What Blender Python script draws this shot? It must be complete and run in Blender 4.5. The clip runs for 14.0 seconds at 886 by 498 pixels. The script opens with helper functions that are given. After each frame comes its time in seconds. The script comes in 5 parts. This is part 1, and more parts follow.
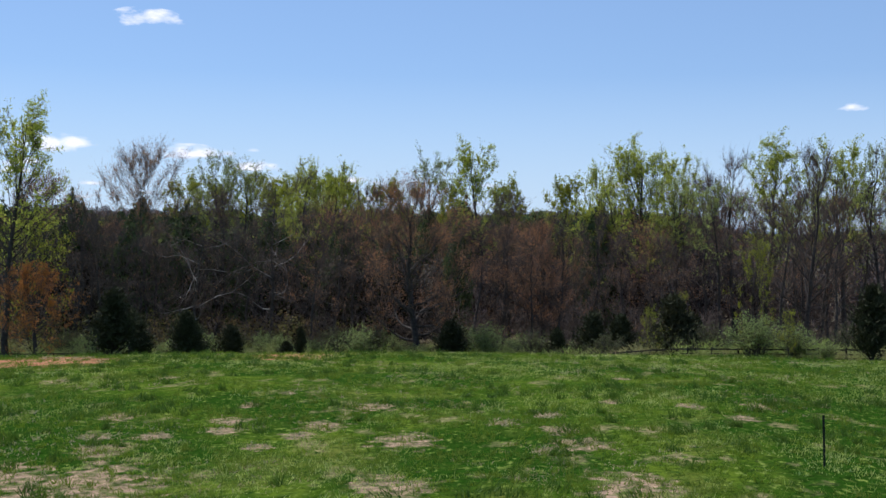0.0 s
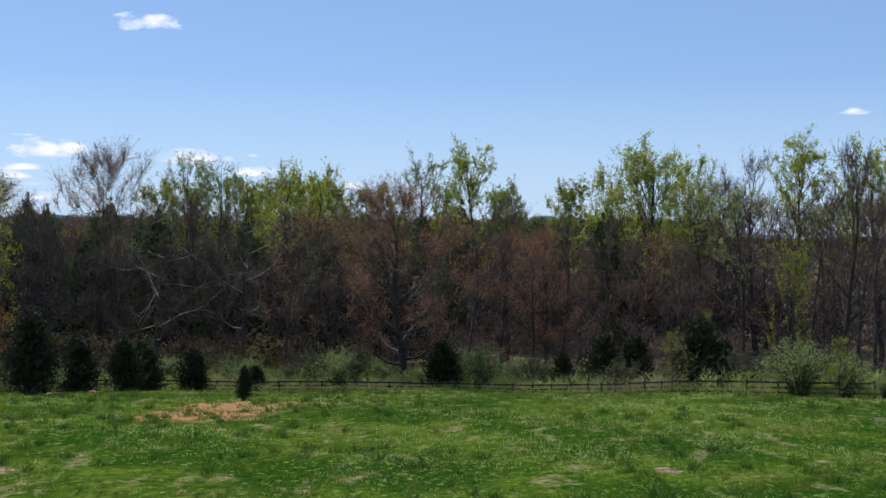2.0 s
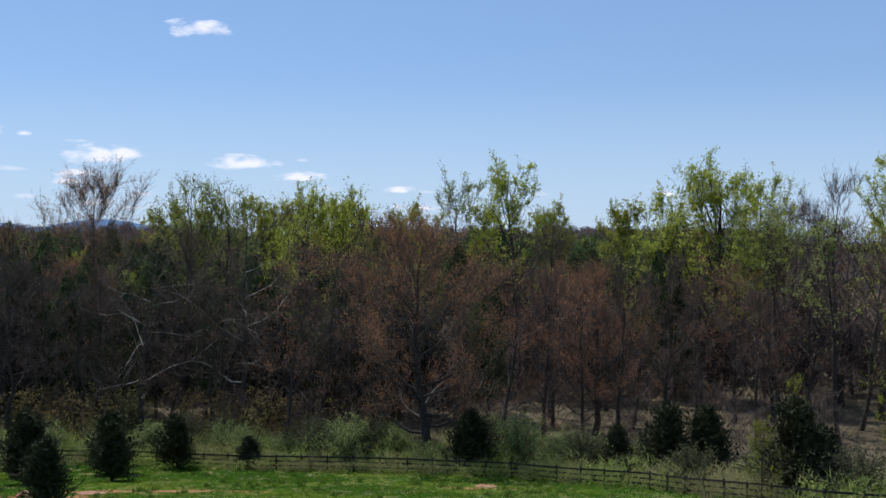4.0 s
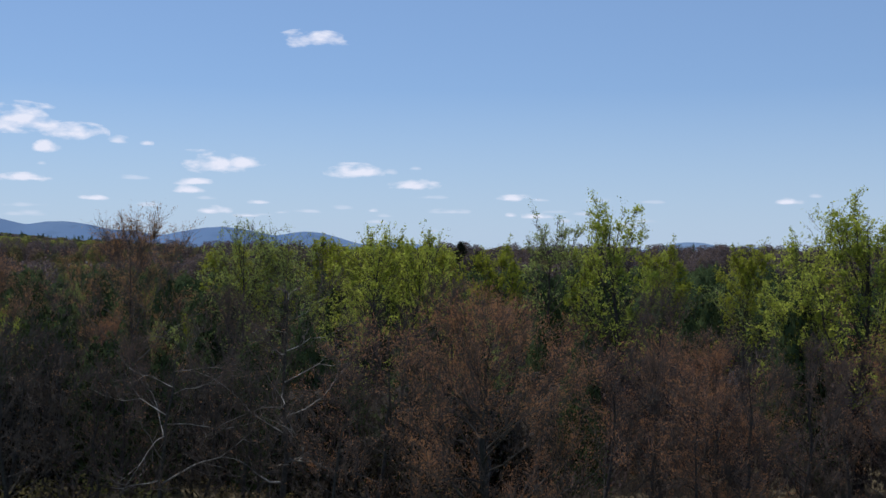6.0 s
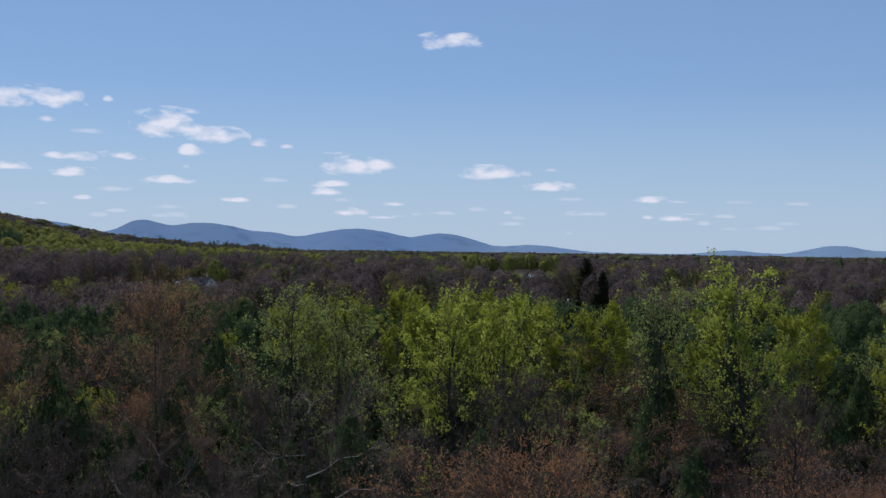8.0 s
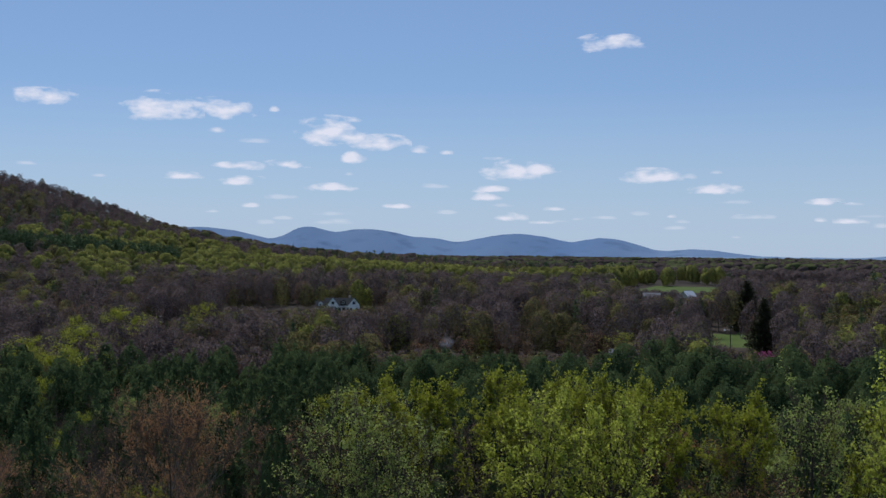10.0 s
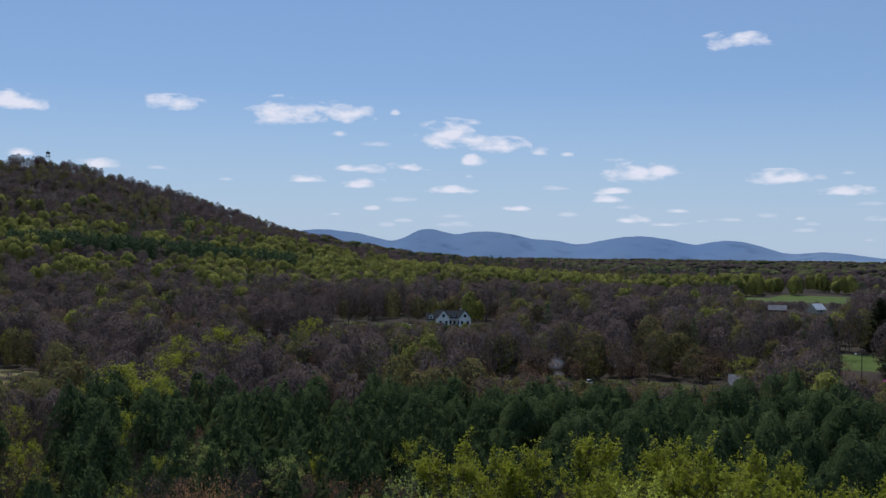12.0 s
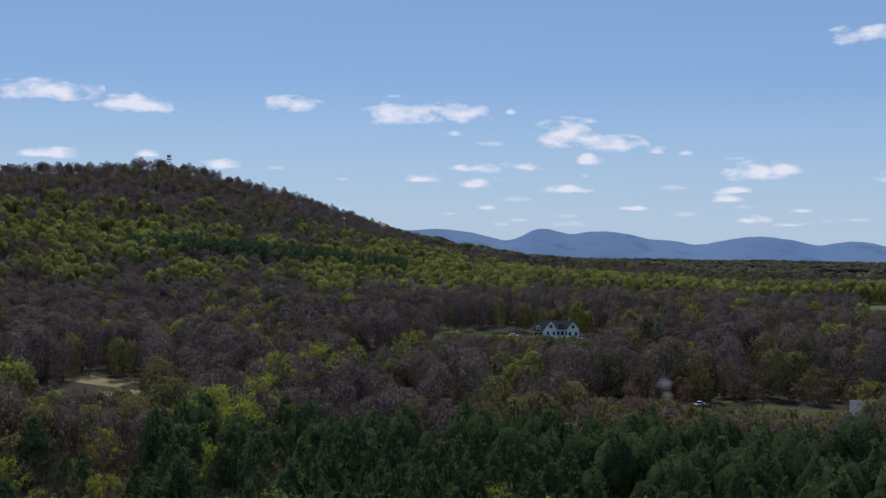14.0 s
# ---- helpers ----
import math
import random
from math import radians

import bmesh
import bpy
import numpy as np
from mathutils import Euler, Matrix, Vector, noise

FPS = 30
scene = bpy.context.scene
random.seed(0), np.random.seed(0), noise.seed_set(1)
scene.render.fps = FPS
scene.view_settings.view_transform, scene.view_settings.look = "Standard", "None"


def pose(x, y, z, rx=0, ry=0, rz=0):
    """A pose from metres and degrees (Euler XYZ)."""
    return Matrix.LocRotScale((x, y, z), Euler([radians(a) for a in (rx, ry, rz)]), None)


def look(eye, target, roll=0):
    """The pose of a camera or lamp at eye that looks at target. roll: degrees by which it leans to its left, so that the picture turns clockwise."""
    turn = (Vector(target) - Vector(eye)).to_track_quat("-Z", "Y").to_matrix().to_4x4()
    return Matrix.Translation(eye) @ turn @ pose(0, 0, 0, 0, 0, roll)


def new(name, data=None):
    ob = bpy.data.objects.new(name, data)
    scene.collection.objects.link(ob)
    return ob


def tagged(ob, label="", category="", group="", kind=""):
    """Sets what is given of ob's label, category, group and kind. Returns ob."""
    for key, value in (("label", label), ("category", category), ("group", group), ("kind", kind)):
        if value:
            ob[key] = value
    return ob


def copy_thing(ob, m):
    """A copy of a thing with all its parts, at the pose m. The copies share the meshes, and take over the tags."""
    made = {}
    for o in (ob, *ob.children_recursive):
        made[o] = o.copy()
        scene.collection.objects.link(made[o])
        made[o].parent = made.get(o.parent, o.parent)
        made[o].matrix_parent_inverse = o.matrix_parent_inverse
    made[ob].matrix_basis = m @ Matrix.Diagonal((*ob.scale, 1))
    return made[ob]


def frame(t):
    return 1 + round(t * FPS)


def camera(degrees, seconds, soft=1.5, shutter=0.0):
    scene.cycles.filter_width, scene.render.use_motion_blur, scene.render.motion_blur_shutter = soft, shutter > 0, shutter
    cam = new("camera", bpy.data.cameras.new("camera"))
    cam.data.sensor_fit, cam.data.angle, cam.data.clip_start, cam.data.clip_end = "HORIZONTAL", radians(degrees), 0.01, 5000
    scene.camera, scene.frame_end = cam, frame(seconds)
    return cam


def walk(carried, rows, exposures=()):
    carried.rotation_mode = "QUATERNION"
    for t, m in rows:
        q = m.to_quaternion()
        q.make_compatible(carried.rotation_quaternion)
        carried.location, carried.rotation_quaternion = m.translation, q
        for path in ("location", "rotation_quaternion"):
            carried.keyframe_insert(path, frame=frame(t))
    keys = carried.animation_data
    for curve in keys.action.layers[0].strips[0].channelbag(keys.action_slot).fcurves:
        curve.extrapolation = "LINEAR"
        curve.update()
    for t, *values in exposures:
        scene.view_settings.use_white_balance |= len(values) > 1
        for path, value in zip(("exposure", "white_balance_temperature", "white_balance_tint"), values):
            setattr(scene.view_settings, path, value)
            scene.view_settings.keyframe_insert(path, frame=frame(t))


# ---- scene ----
cam = camera(43.2, 14.0)

PATH = [
    (0, (0.931, 1.35, 6.951), (0.914, 3.35, 6.925), 0.5),
    (0.5, (1.138, 4.924, 6.972), (1.119, 6.924, 6.95), 0.4),
    (1, (1.454, 8.685, 7.112), (1.433, 10.684, 7.092), 0.4),
    (1.5, (1.635, 12.948, 7.368), (1.617, 14.948, 7.349), 0.4),
    (2, (1.961, 17.711, 7.563), (1.943, 19.711, 7.546), 0.4),
    (2.5, (2.348, 22.609, 8.221), (2.316, 24.609, 8.205), 0.4),
    (3, (2.808, 27.732, 9.193), (2.758, 29.731, 9.178), 0.4),
    (3.2, (2.982, 29.888, 9.642), (2.924, 31.887, 9.627), 0.4),
    (5.3, (4.751, 53.313, 15.14), (4.517, 55.299, 15.138), 0.4),
    (5.5, (4.946, 55.529, 15.797), (4.689, 57.513, 15.796), 0.5),
    (6, (5.311, 61.167, 17.58), (5.002, 63.143, 17.579), 0.5),
    (6.5, (5.558, 66.779, 19.31), (5.195, 68.746, 19.308), 0.5),
    (7, (5.938, 72.522, 21.149), (5.518, 74.477, 21.148), 0.5),
    (7.2, (6.111, 74.882, 21.893), (5.665, 76.832, 21.892), 0.7),
    (9.3, (7.28, 100.925, 29.577), (6.563, 102.792, 29.576), 0.2),
    (9.5, (7.108, 103.305, 30.404), (6.361, 105.161, 30.404), 0.3),
    (10, (6.417, 109.087, 32.556), (5.599, 110.912, 32.556), 0.5),
    (10.5, (5.835, 113.643, 34.325), (4.958, 115.44, 34.326), 0.6),
    (11, (5.355, 116.799, 35.477), (4.435, 118.575, 35.477), 0.5),
    (11.5, (4.953, 119.575, 36.598), (3.987, 121.326, 36.598), 0.6),
    (12, (4.534, 122.265, 37.715), (3.524, 123.991, 37.715), 0.6),
    (12.5, (4.157, 125.052, 38.884), (3.102, 126.751, 38.883), 0.6),
    (13, (3.711, 127.781, 40.046), (2.613, 129.453, 40.043), 0.6),
    (13.5, (3.274, 130.412, 41.211), (2.133, 132.055, 41.207), 0.7),
    (14, (2.724, 132.95, 42.526), (1.541, 134.563, 42.521), 0.8),
]
walk(cam, [(t, look(eye, target, roll)) for t, eye, target, roll in PATH],
     [(0.0, 0.0, 5850, 13), (3.0, -0.05, 5850, 13), (6.5, -0.38, 5850, 13), (9.5, -0.46, 5850, 13), (14.0, -0.43, 5850, 13)])

# ---- world and sun ----
SUN_AZ, SUN_EL = 44.0, 57.0  # degrees to the left of +y, degrees up
world = bpy.data.worlds.new("sky")
scene.world = world
world.use_nodes = True
wn = world.node_tree
sky = wn.nodes.new("ShaderNodeTexSky")
sky.sky_type, sky.sun_disc = "NISHITA", False
sky.sun_elevation, sky.sun_rotation = radians(SUN_EL), radians(-SUN_AZ)
sky.altitude, sky.air_density, sky.dust_density, sky.ozone_density = 1200, 1.0, 0.0, 3.0
wn.nodes["Background"].inputs["Strength"].default_value = 0.11
haze = wn.nodes.new("ShaderNodeMix")  # thin even haze over the blue
haze.data_type = "RGBA"
haze.inputs[0].default_value = 0.44
haze.inputs[7].default_value = (3.2, 4.75, 7.0, 1)
way = wn.nodes.new("ShaderNodeTexCoord")  # denser haze low over the horizon
lift = wn.nodes.new("ShaderNodeSeparateXYZ")
wn.links.new(way.outputs["Generated"], lift.inputs[0])
low = wn.nodes.new("ShaderNodeMapRange")
low.inputs[1].default_value, low.inputs[2].default_value, low.inputs[3].default_value, low.inputs[4].default_value = 0.14, 0.0, 0.0, 0.8
wn.links.new(lift.outputs[2], low.inputs[0])
veil = wn.nodes.new("ShaderNodeMix")
veil.data_type = "RGBA"
veil.inputs[7].default_value = (5.4, 6.6, 7.7, 1)
wn.links.new(low.outputs[0], veil.inputs[0])
wn.links.new(haze.outputs[2], veil.inputs[6])
wn.links.new(sky.outputs[0], haze.inputs[6])
wn.links.new(veil.outputs[2], wn.nodes["Background"].inputs["Color"])
sun = new("sun", bpy.data.lights.new("sun", "SUN"))
sun.data.energy, sun.data.angle, sun.data.color = 5.0, radians(0.53), (1.0, 0.94, 0.84)
sun.matrix_world = look(
    (-300 * math.sin(radians(SUN_AZ)), 300 * math.cos(radians(SUN_AZ)), 300 * math.tan(radians(SUN_EL))), (0, 0, 0))
scene.view_settings.exposure = 0.0


# ---- materials ----
def blend(nt, a, b, fac):
    """A colour between a and b (sockets or rgb), by the socket fac."""
    n = nt.nodes.new("ShaderNodeMix")
    n.data_type = "RGBA"
    for slot, v in ((6, a), (7, b)):
        if isinstance(v, (tuple, list)):
            n.inputs[slot].default_value = (*v[:3], 1)
        else:
            nt.links.new(v, n.inputs[slot])
    nt.links.new(fac, n.inputs[0])
    return n.outputs[2]


def noise_fac(nt, scale, lo=0.35, hi=0.65, detail=4, coords="Object", stretch=None):
    tc = nt.nodes.new("ShaderNodeTexCoord")
    src = tc.outputs[coords]
    if stretch:
        mp = nt.nodes.new("ShaderNodeMapping")
        mp.inputs["Scale"].default_value = stretch
        nt.links.new(src, mp.inputs[0])
        src = mp.outputs[0]
    n = nt.nodes.new("ShaderNodeTexNoise")
    n.inputs["Scale"].default_value, n.inputs["Detail"].default_value = scale, detail
    nt.links.new(src, n.inputs["Vector"])
    r = nt.nodes.new("ShaderNodeMapRange")
    r.inputs[1].default_value, r.inputs[2].default_value = lo, hi
    nt.links.new(n.outputs[0], r.inputs[0])
    return r.outputs[0]


def principled(name, rough=0.8):
    m = bpy.data.materials.new(name)
    m.use_nodes = True
    b = m.node_tree.nodes["Principled BSDF"]
    b.inputs["Roughness"].default_value = rough
    b.inputs["Specular IOR Level"].default_value = 0.08
    return m, m.node_tree, b


def bump(nt, b, scale, strength, distance=0.05, detail=5):
    tc = nt.nodes.new("ShaderNodeTexCoord")
    n = nt.nodes.new("ShaderNodeTexNoise")
    n.inputs["Scale"].default_value, n.inputs["Detail"].default_value = scale, detail
    nt.links.new(tc.outputs["Object"], n.inputs["Vector"])
    k = nt.nodes.new("ShaderNodeBump")
    k.inputs["Strength"].default_value, k.inputs["Distance"].default_value = strength, distance
    nt.links.new(n.outputs[0], k.inputs["Height"])
    nt.links.new(k.outputs[0], b.inputs["Normal"])


def plain(name, a, b, scale=2.0, rough=0.8, bumps=0.3, metal=0.0, bscale=None):
    """Two tones mixed by noise at two scales."""
    m, nt, p = principled(name, rough)
    c = blend(nt, a, b, noise_fac(nt, scale))
    dark = tuple(v * 0.7 for v in a[:3])
    c = blend(nt, c, dark, noise_fac(nt, scale * 9, 0.55, 0.8))
    nt.links.new(c, p.inputs["Base Color"])
    p.inputs["Metallic"].default_value = metal
    if bumps:
        bump(nt, p, bscale or scale * 6, bumps)
    return m


def foliage(name, a, b, c, thin=0.45, rough=0.55, drift=0.0):
    """Leaves: three tones, by leaf and by tree, with light passing through. drift: scale of slow change over the ground."""
    m, nt, p = principled(name, rough)
    g = nt.nodes.new("ShaderNodeNewGeometry")
    col = blend(nt, a, b, g.outputs["Random Per Island"])
    if drift:
        col = blend(nt, col, c, noise_fac(nt, drift, 0.42, 0.6, 2))
    else:
        o = nt.nodes.new("ShaderNodeObjectInfo")
        col = blend(nt, col, c, o.outputs["Random"])
    nt.links.new(col, p.inputs["Base Color"])
    if thin:
        t = nt.nodes.new("ShaderNodeBsdfTranslucent")
        nt.links.new(col, t.inputs["Color"])
        mix = nt.nodes.new("ShaderNodeMixShader")
        mix.inputs[0].default_value = thin
        nt.links.new(p.outputs[0], mix.inputs[1])
        nt.links.new(t.outputs[0], mix.inputs[2])
        nt.links.new(mix.outputs[0], nt.nodes["Material Output"].inputs["Surface"])
    return m


BARK = plain("bark_grey", (0.045, 0.038, 0.033), (0.10, 0.085, 0.07), 3.0, 0.9, 0.6)
BARK_DARK = plain("bark_dark", (0.038, 0.032, 0.028), (0.08, 0.068, 0.058), 3.0, 0.9, 0.6)
# two limb barks, paler all over for the sun on the limbs' tops
BARK_ASH = plain("bark_ash", (0.07, 0.062, 0.055), (0.24, 0.22, 0.19), 1.5, 0.85, 0.4)
BARK_SUNLIT = plain("bark_sunlit", (0.09, 0.08, 0.07), (0.36, 0.33, 0.29), 0.9, 0.8, 0.4)
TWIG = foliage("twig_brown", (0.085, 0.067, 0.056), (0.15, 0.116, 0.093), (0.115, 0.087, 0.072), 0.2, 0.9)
# a darkened copy of the twig brown: deep shade among the trees, as colour
TWIG_SHADE = foliage("twig_shade_brown", (0.06, 0.05, 0.043), (0.105, 0.086, 0.072), (0.08, 0.066, 0.056), 0.15, 0.95)
LEAF_LIME = foliage("young_leaf_lime", (0.30, 0.345, 0.045), (0.47, 0.50, 0.08), (0.37, 0.41, 0.06), 0.62)
LEAF_PALE = foliage("young_leaf_pale", (0.24, 0.29, 0.07), (0.35, 0.39, 0.11), (0.28, 0.33, 0.085), 0.55)
LEAF_YELLOW = foliage("young_leaf_yellow", (0.225, 0.242, 0.022), (0.34, 0.35, 0.04), (0.265, 0.285, 0.027), 0.55)
LEAF_RED = foliage("red_buds", (0.30, 0.145, 0.068), (0.43, 0.21, 0.09), (0.34, 0.175, 0.085), 0.5)
LEAF_ORANGE = foliage("orange_buds", (0.42, 0.16, 0.04), (0.52, 0.22, 0.055), (0.44, 0.18, 0.05), 0.4)
LEAF_MAUVE = foliage("mauve_buds", (0.31, 0.165, 0.075), (0.42, 0.23, 0.10), (0.33, 0.17, 0.085), 0.4)
LEAF_SHRUB = foliage("shrub_leaf", (0.19, 0.25, 0.075), (0.36, 0.41, 0.15), (0.25, 0.31, 0.10), 0.5)
LEAF_OLIVE = foliage("olive_shrub_leaf", (0.07, 0.09, 0.035), (0.14, 0.16, 0.06), (0.10, 0.10, 0.05), 0.4)
BRUSH = foliage("brush_stalk", (0.22, 0.29, 0.065), (0.42, 0.47, 0.13), (0.30, 0.28, 0.12), 0.35, 0.8, drift=0.12)
LEAF_PINK = foliage("redbud_blossom", (0.45, 0.12, 0.26), (0.60, 0.20, 0.38), (0.50, 0.14, 0.30), 0.4)
NEEDLE_CEDAR = foliage("cedar_needles", (0.022, 0.030, 0.014), (0.05, 0.055, 0.025), (0.05, 0.05, 0.025), 0.1, 0.8)
NEEDLE_PINE = foliage("pine_needles", (0.063, 0.092, 0.035), (0.108, 0.143, 0.054), (0.08, 0.109, 0.042), 0.45, 0.85)


def crown_material(name, a, b, c, open_=0.0, thin=0.35, grain=2.0):
    """Treetops far off: tones by tree, mottled by branches, light passing through. open_: how much of the crown is gaps between the twigs."""
    m, nt, p = principled(name, 1.0)
    p.inputs["Specular IOR Level"].default_value = 0.0
    g = nt.nodes.new("ShaderNodeNewGeometry")
    col = blend(nt, a, b, g.outputs["Random Per Island"])
    col = blend(nt, col, c, noise_fac(nt, 0.5, 0.4, 0.65, 6))
    nt.links.new(col, p.inputs["Base Color"])
    t = nt.nodes.new("ShaderNodeBsdfTranslucent")
    nt.links.new(col, t.inputs["Color"])
    mix = nt.nodes.new("ShaderNodeMixShader")
    mix.inputs[0].default_value = thin
    nt.links.new(p.outputs[0], mix.inputs[1])
    nt.links.new(t.outputs[0], mix.inputs[2])
    last = mix
    if open_:
        gap = nt.nodes.new("ShaderNodeBsdfTransparent")
        last = nt.nodes.new("ShaderNodeMixShader")
        mid = 0.5 + 0.32 * (open_ - 0.5)
        nt.links.new(noise_fac(nt, grain, mid - 0.06, mid + 0.06, 6, stretch=(1, 1, 0.65)), last.inputs[0])
        nt.links.new(gap.outputs[0], last.inputs[1])
        nt.links.new(mix.outputs[0], last.inputs[2])
    nt.links.new(last.outputs[0], nt.nodes["Material Output"].inputs["Surface"])
    return m


CROWN_BROWN = crown_material("treetops_brown", (0.098, 0.077, 0.074), (0.165, 0.127, 0.118), (0.074, 0.059, 0.057), 0.62, 0.5)
CROWN_OLIVE = crown_material("treetops_olive", (0.11, 0.105, 0.045), (0.18, 0.165, 0.06), (0.08, 0.07, 0.04), 0.5, 0.45)
CROWN_LIME = crown_material("treetops_lime", (0.155, 0.162, 0.042), (0.28, 0.285, 0.07), (0.10, 0.10, 0.036), 0.3, 0.4)
# treetop brown darkened in colour for the wood's shaded interior
CROWN_SHADE = crown_material("inner_twigs_shade", (0.075, 0.062, 0.052), (0.12, 0.10, 0.082), (0.06, 0.054, 0.045), 0.6, 0.45)
CROWN_RUST = crown_material("treetops_rust", (0.115, 0.083, 0.064), (0.18, 0.122, 0.085), (0.075, 0.056, 0.047), 0.55, 0.45)
PLAIN_BROWN = crown_material("plain_treetops_brown", (0.08, 0.063, 0.058), (0.13, 0.10, 0.09), (0.055, 0.044, 0.04))
PLAIN_LIME = crown_material("plain_treetops_lime", (0.088, 0.102, 0.046), (0.145, 0.16, 0.062), (0.06, 0.067, 0.036))
# needle green made darker, as the shade inside the pine crowns
PINE_INSIDE = crown_material("inner_pine_shade", (0.046, 0.068, 0.028), (0.072, 0.098, 0.04), (0.036, 0.052, 0.024), 0.42, 0.4, 2.6)


# ---- mesh helpers ----
def to_mesh(name, verts, faces, mats, index=None, smooth=False):
    me = bpy.data.meshes.new(name)
    me.from_pydata([tuple(v) for v in verts] if not isinstance(verts, np.ndarray) else verts.tolist(), [],
                   faces if not isinstance(faces, np.ndarray) else faces.tolist())
    for m in mats:
        me.materials.append(m)
    if index is not None:
        me.polygons.foreach_set("material_index", index)
    if smooth:
        me.polygons.foreach_set("use_smooth", [True] * len(me.polygons))
    me.update()
    return me


def part(name, bm, material, parent, label=""):
    """Links a bmesh as one mesh object under a thing or a part."""
    me = bpy.data.meshes.new(name)
    bm.to_mesh(me)
    bm.free()
    me.materials.append(material)
    ob = new(name, me)
    ob.parent = parent
    return tagged(ob, label)


def box(bm, x0, x1, y0, y1, z0, z1):
    vs = [bm.verts.new((x, y, z)) for z in (z0, z1) for x, y in ((x0, y0), (x1, y0), (x1, y1), (x0, y1))]
    for f in ((3, 2, 1, 0), (4, 5, 6, 7), (0, 1, 5, 4), (1, 2, 6, 5), (2, 3, 7, 6), (3, 0, 4, 7)):
        bm.faces.new([vs[i] for i in f])
    return vs


# ---- the ground ----
EYE_X, EYE_Y = 3.0, 130.0
SLOPE_Y = [-600, -100, 0, 26, 40, 60, 80, 104, 128, 140, 170, 250, 350, 430, 600, 1000, 2500, 6000]
SLOPE_Z = [4, 2, 1.4, 1.2, 0.9, 0.1, -1.4, -4.1, -8.0, -9.6, -10.3, -9, -7, -5, 1, 0, -4, -10]
CREST_AZ = [22, 26, 30, 32.9, 35.8, 37.5, 38.7, 39.9, 41, 42.5, 43.9, 45.3, 46.7, 47.8, 49, 50, 51.1, 52.2, 53.3, 56.4, 58, 70, 90, 120]
CREST_EL = [-0.8, -0.35, -0.1, 0.15, 0.6, 0.97, 1.29, 1.69, 2.14, 2.66, 3.12, 3.48, 3.75, 4.05, 4.3, 4.4, 4.5, 4.3, 4.12, 4.1, 3.95, 3.9, 2.5, 0]


def ground_z(x, y):
    x, y = np.asarray(x, float), np.asarray(y, float)
    z = sum(np.interp(y + k, SLOPE_Y, SLOPE_Z) for k in (-9, -5, -2, 2, 5, 9)) / 6
    near = np.clip(1 - np.abs(y - 80) / 110, 0, 1)
    z = z - near * 0.9 * ((x - 6) / 45.0) ** 2 * (np.abs(x - 6) < 90) - near * 7.3 * (np.abs(x - 6) >= 90) * 0.5
    dx, dy = x - EYE_X, y - EYE_Y
    d = np.hypot(dx, dy)
    az = np.degrees(np.arctan2(-dx, dy))
    crest = 42 + 1600 * np.tan(np.radians(np.interp(az, CREST_AZ, CREST_EL, left=0, right=0)))
    crest = np.where((az > 22) & (az < 120), crest, 0)
    fade = np.clip((az - 22) / 2, 0, 1) * np.clip((120 - az) / 20, 0, 1)
    up = np.clip((d - 560) / 1040, 0, 1) ** 1.5 * (d <= 1600) + np.clip(1 - (d - 1600) / 1400, 0, 1) ** 1.5 * (d > 1600)
    z = z + np.maximum(crest - 20, 0) * up * fade
    z = z + 0.12 * np.sin(x * 0.31 + 1.3 * np.sin(y * 0.17)) * np.sin(y * 0.23) * np.clip(1.6 - y / 120, 0.2, 1)
    z = z + 3.0 * np.sin(x * 0.011 + 1) * np.sin(y * 0.009) * np.clip((d - 500) / 500, 0, 1)
    return z


def gz(x, y):
    return float(ground_z(x, y))


def spread(start, stop, first, ratio, far):
    """Steps that are even between start and stop and grow outwards to +-far."""
    out = list(np.arange(start, stop + 0.01, first))
    step, v = first, stop
    while v < far:
        step *= ratio
        v += step
        out.append(min(v, far))
    step, v, low = first, start, []
    while v > -far:
        step *= ratio
        v -= step
        low.append(max(v, -far))
    return np.array(low[::-1] + out)


def ellipse_mask(nt, spots, rag, grain=0.7):
    """1 inside any of the spots (x, y, rx, ry), with ragged edges."""
    tc = nt.nodes.new("ShaderNodeTexCoord")
    wob = nt.nodes.new("ShaderNodeTexNoise")
    wob.inputs["Scale"].default_value, wob.inputs["Detail"].default_value = grain, 9
    nt.links.new(tc.outputs["Object"], wob.inputs["Vector"])
    total = None
    for x, y, rx, ry in spots:
        mp = nt.nodes.new("ShaderNodeMapping")
        mp.vector_type = "TEXTURE"
        mp.inputs["Location"].default_value, mp.inputs["Scale"].default_value = (x, y, 0), (rx, ry, 1e4)
        nt.links.new(tc.outputs["Object"], mp.inputs[0])
        ln = nt.nodes.new("ShaderNodeVectorMath")
        ln.operation = "LENGTH"
        nt.links.new(mp.outputs[0], ln.inputs[0])
        ad = nt.nodes.new("ShaderNodeMath")
        ad.operation = "MULTIPLY_ADD"
        nt.links.new(wob.outputs[0], ad.inputs[0])
        ad.inputs[1].default_value = rag
        nt.links.new(ln.outputs["Value"], ad.inputs[2])
        mr = nt.nodes.new("ShaderNodeMapRange")
        mr.inputs[1].default_value, mr.inputs[2].default_value = 1.15 + rag * 0.5, 0.6 + rag * 0.5
        nt.links.new(ad.outputs[0], mr.inputs[0])
        if total is None:
            total = mr.outputs[0]
        else:
            mx = nt.nodes.new("ShaderNodeMath")
            mx.operation = "MAXIMUM"
            nt.links.new(total, mx.inputs[0])
            nt.links.new(mr.outputs[0], mx.inputs[1])
            total = mx.outputs[0]
    return total


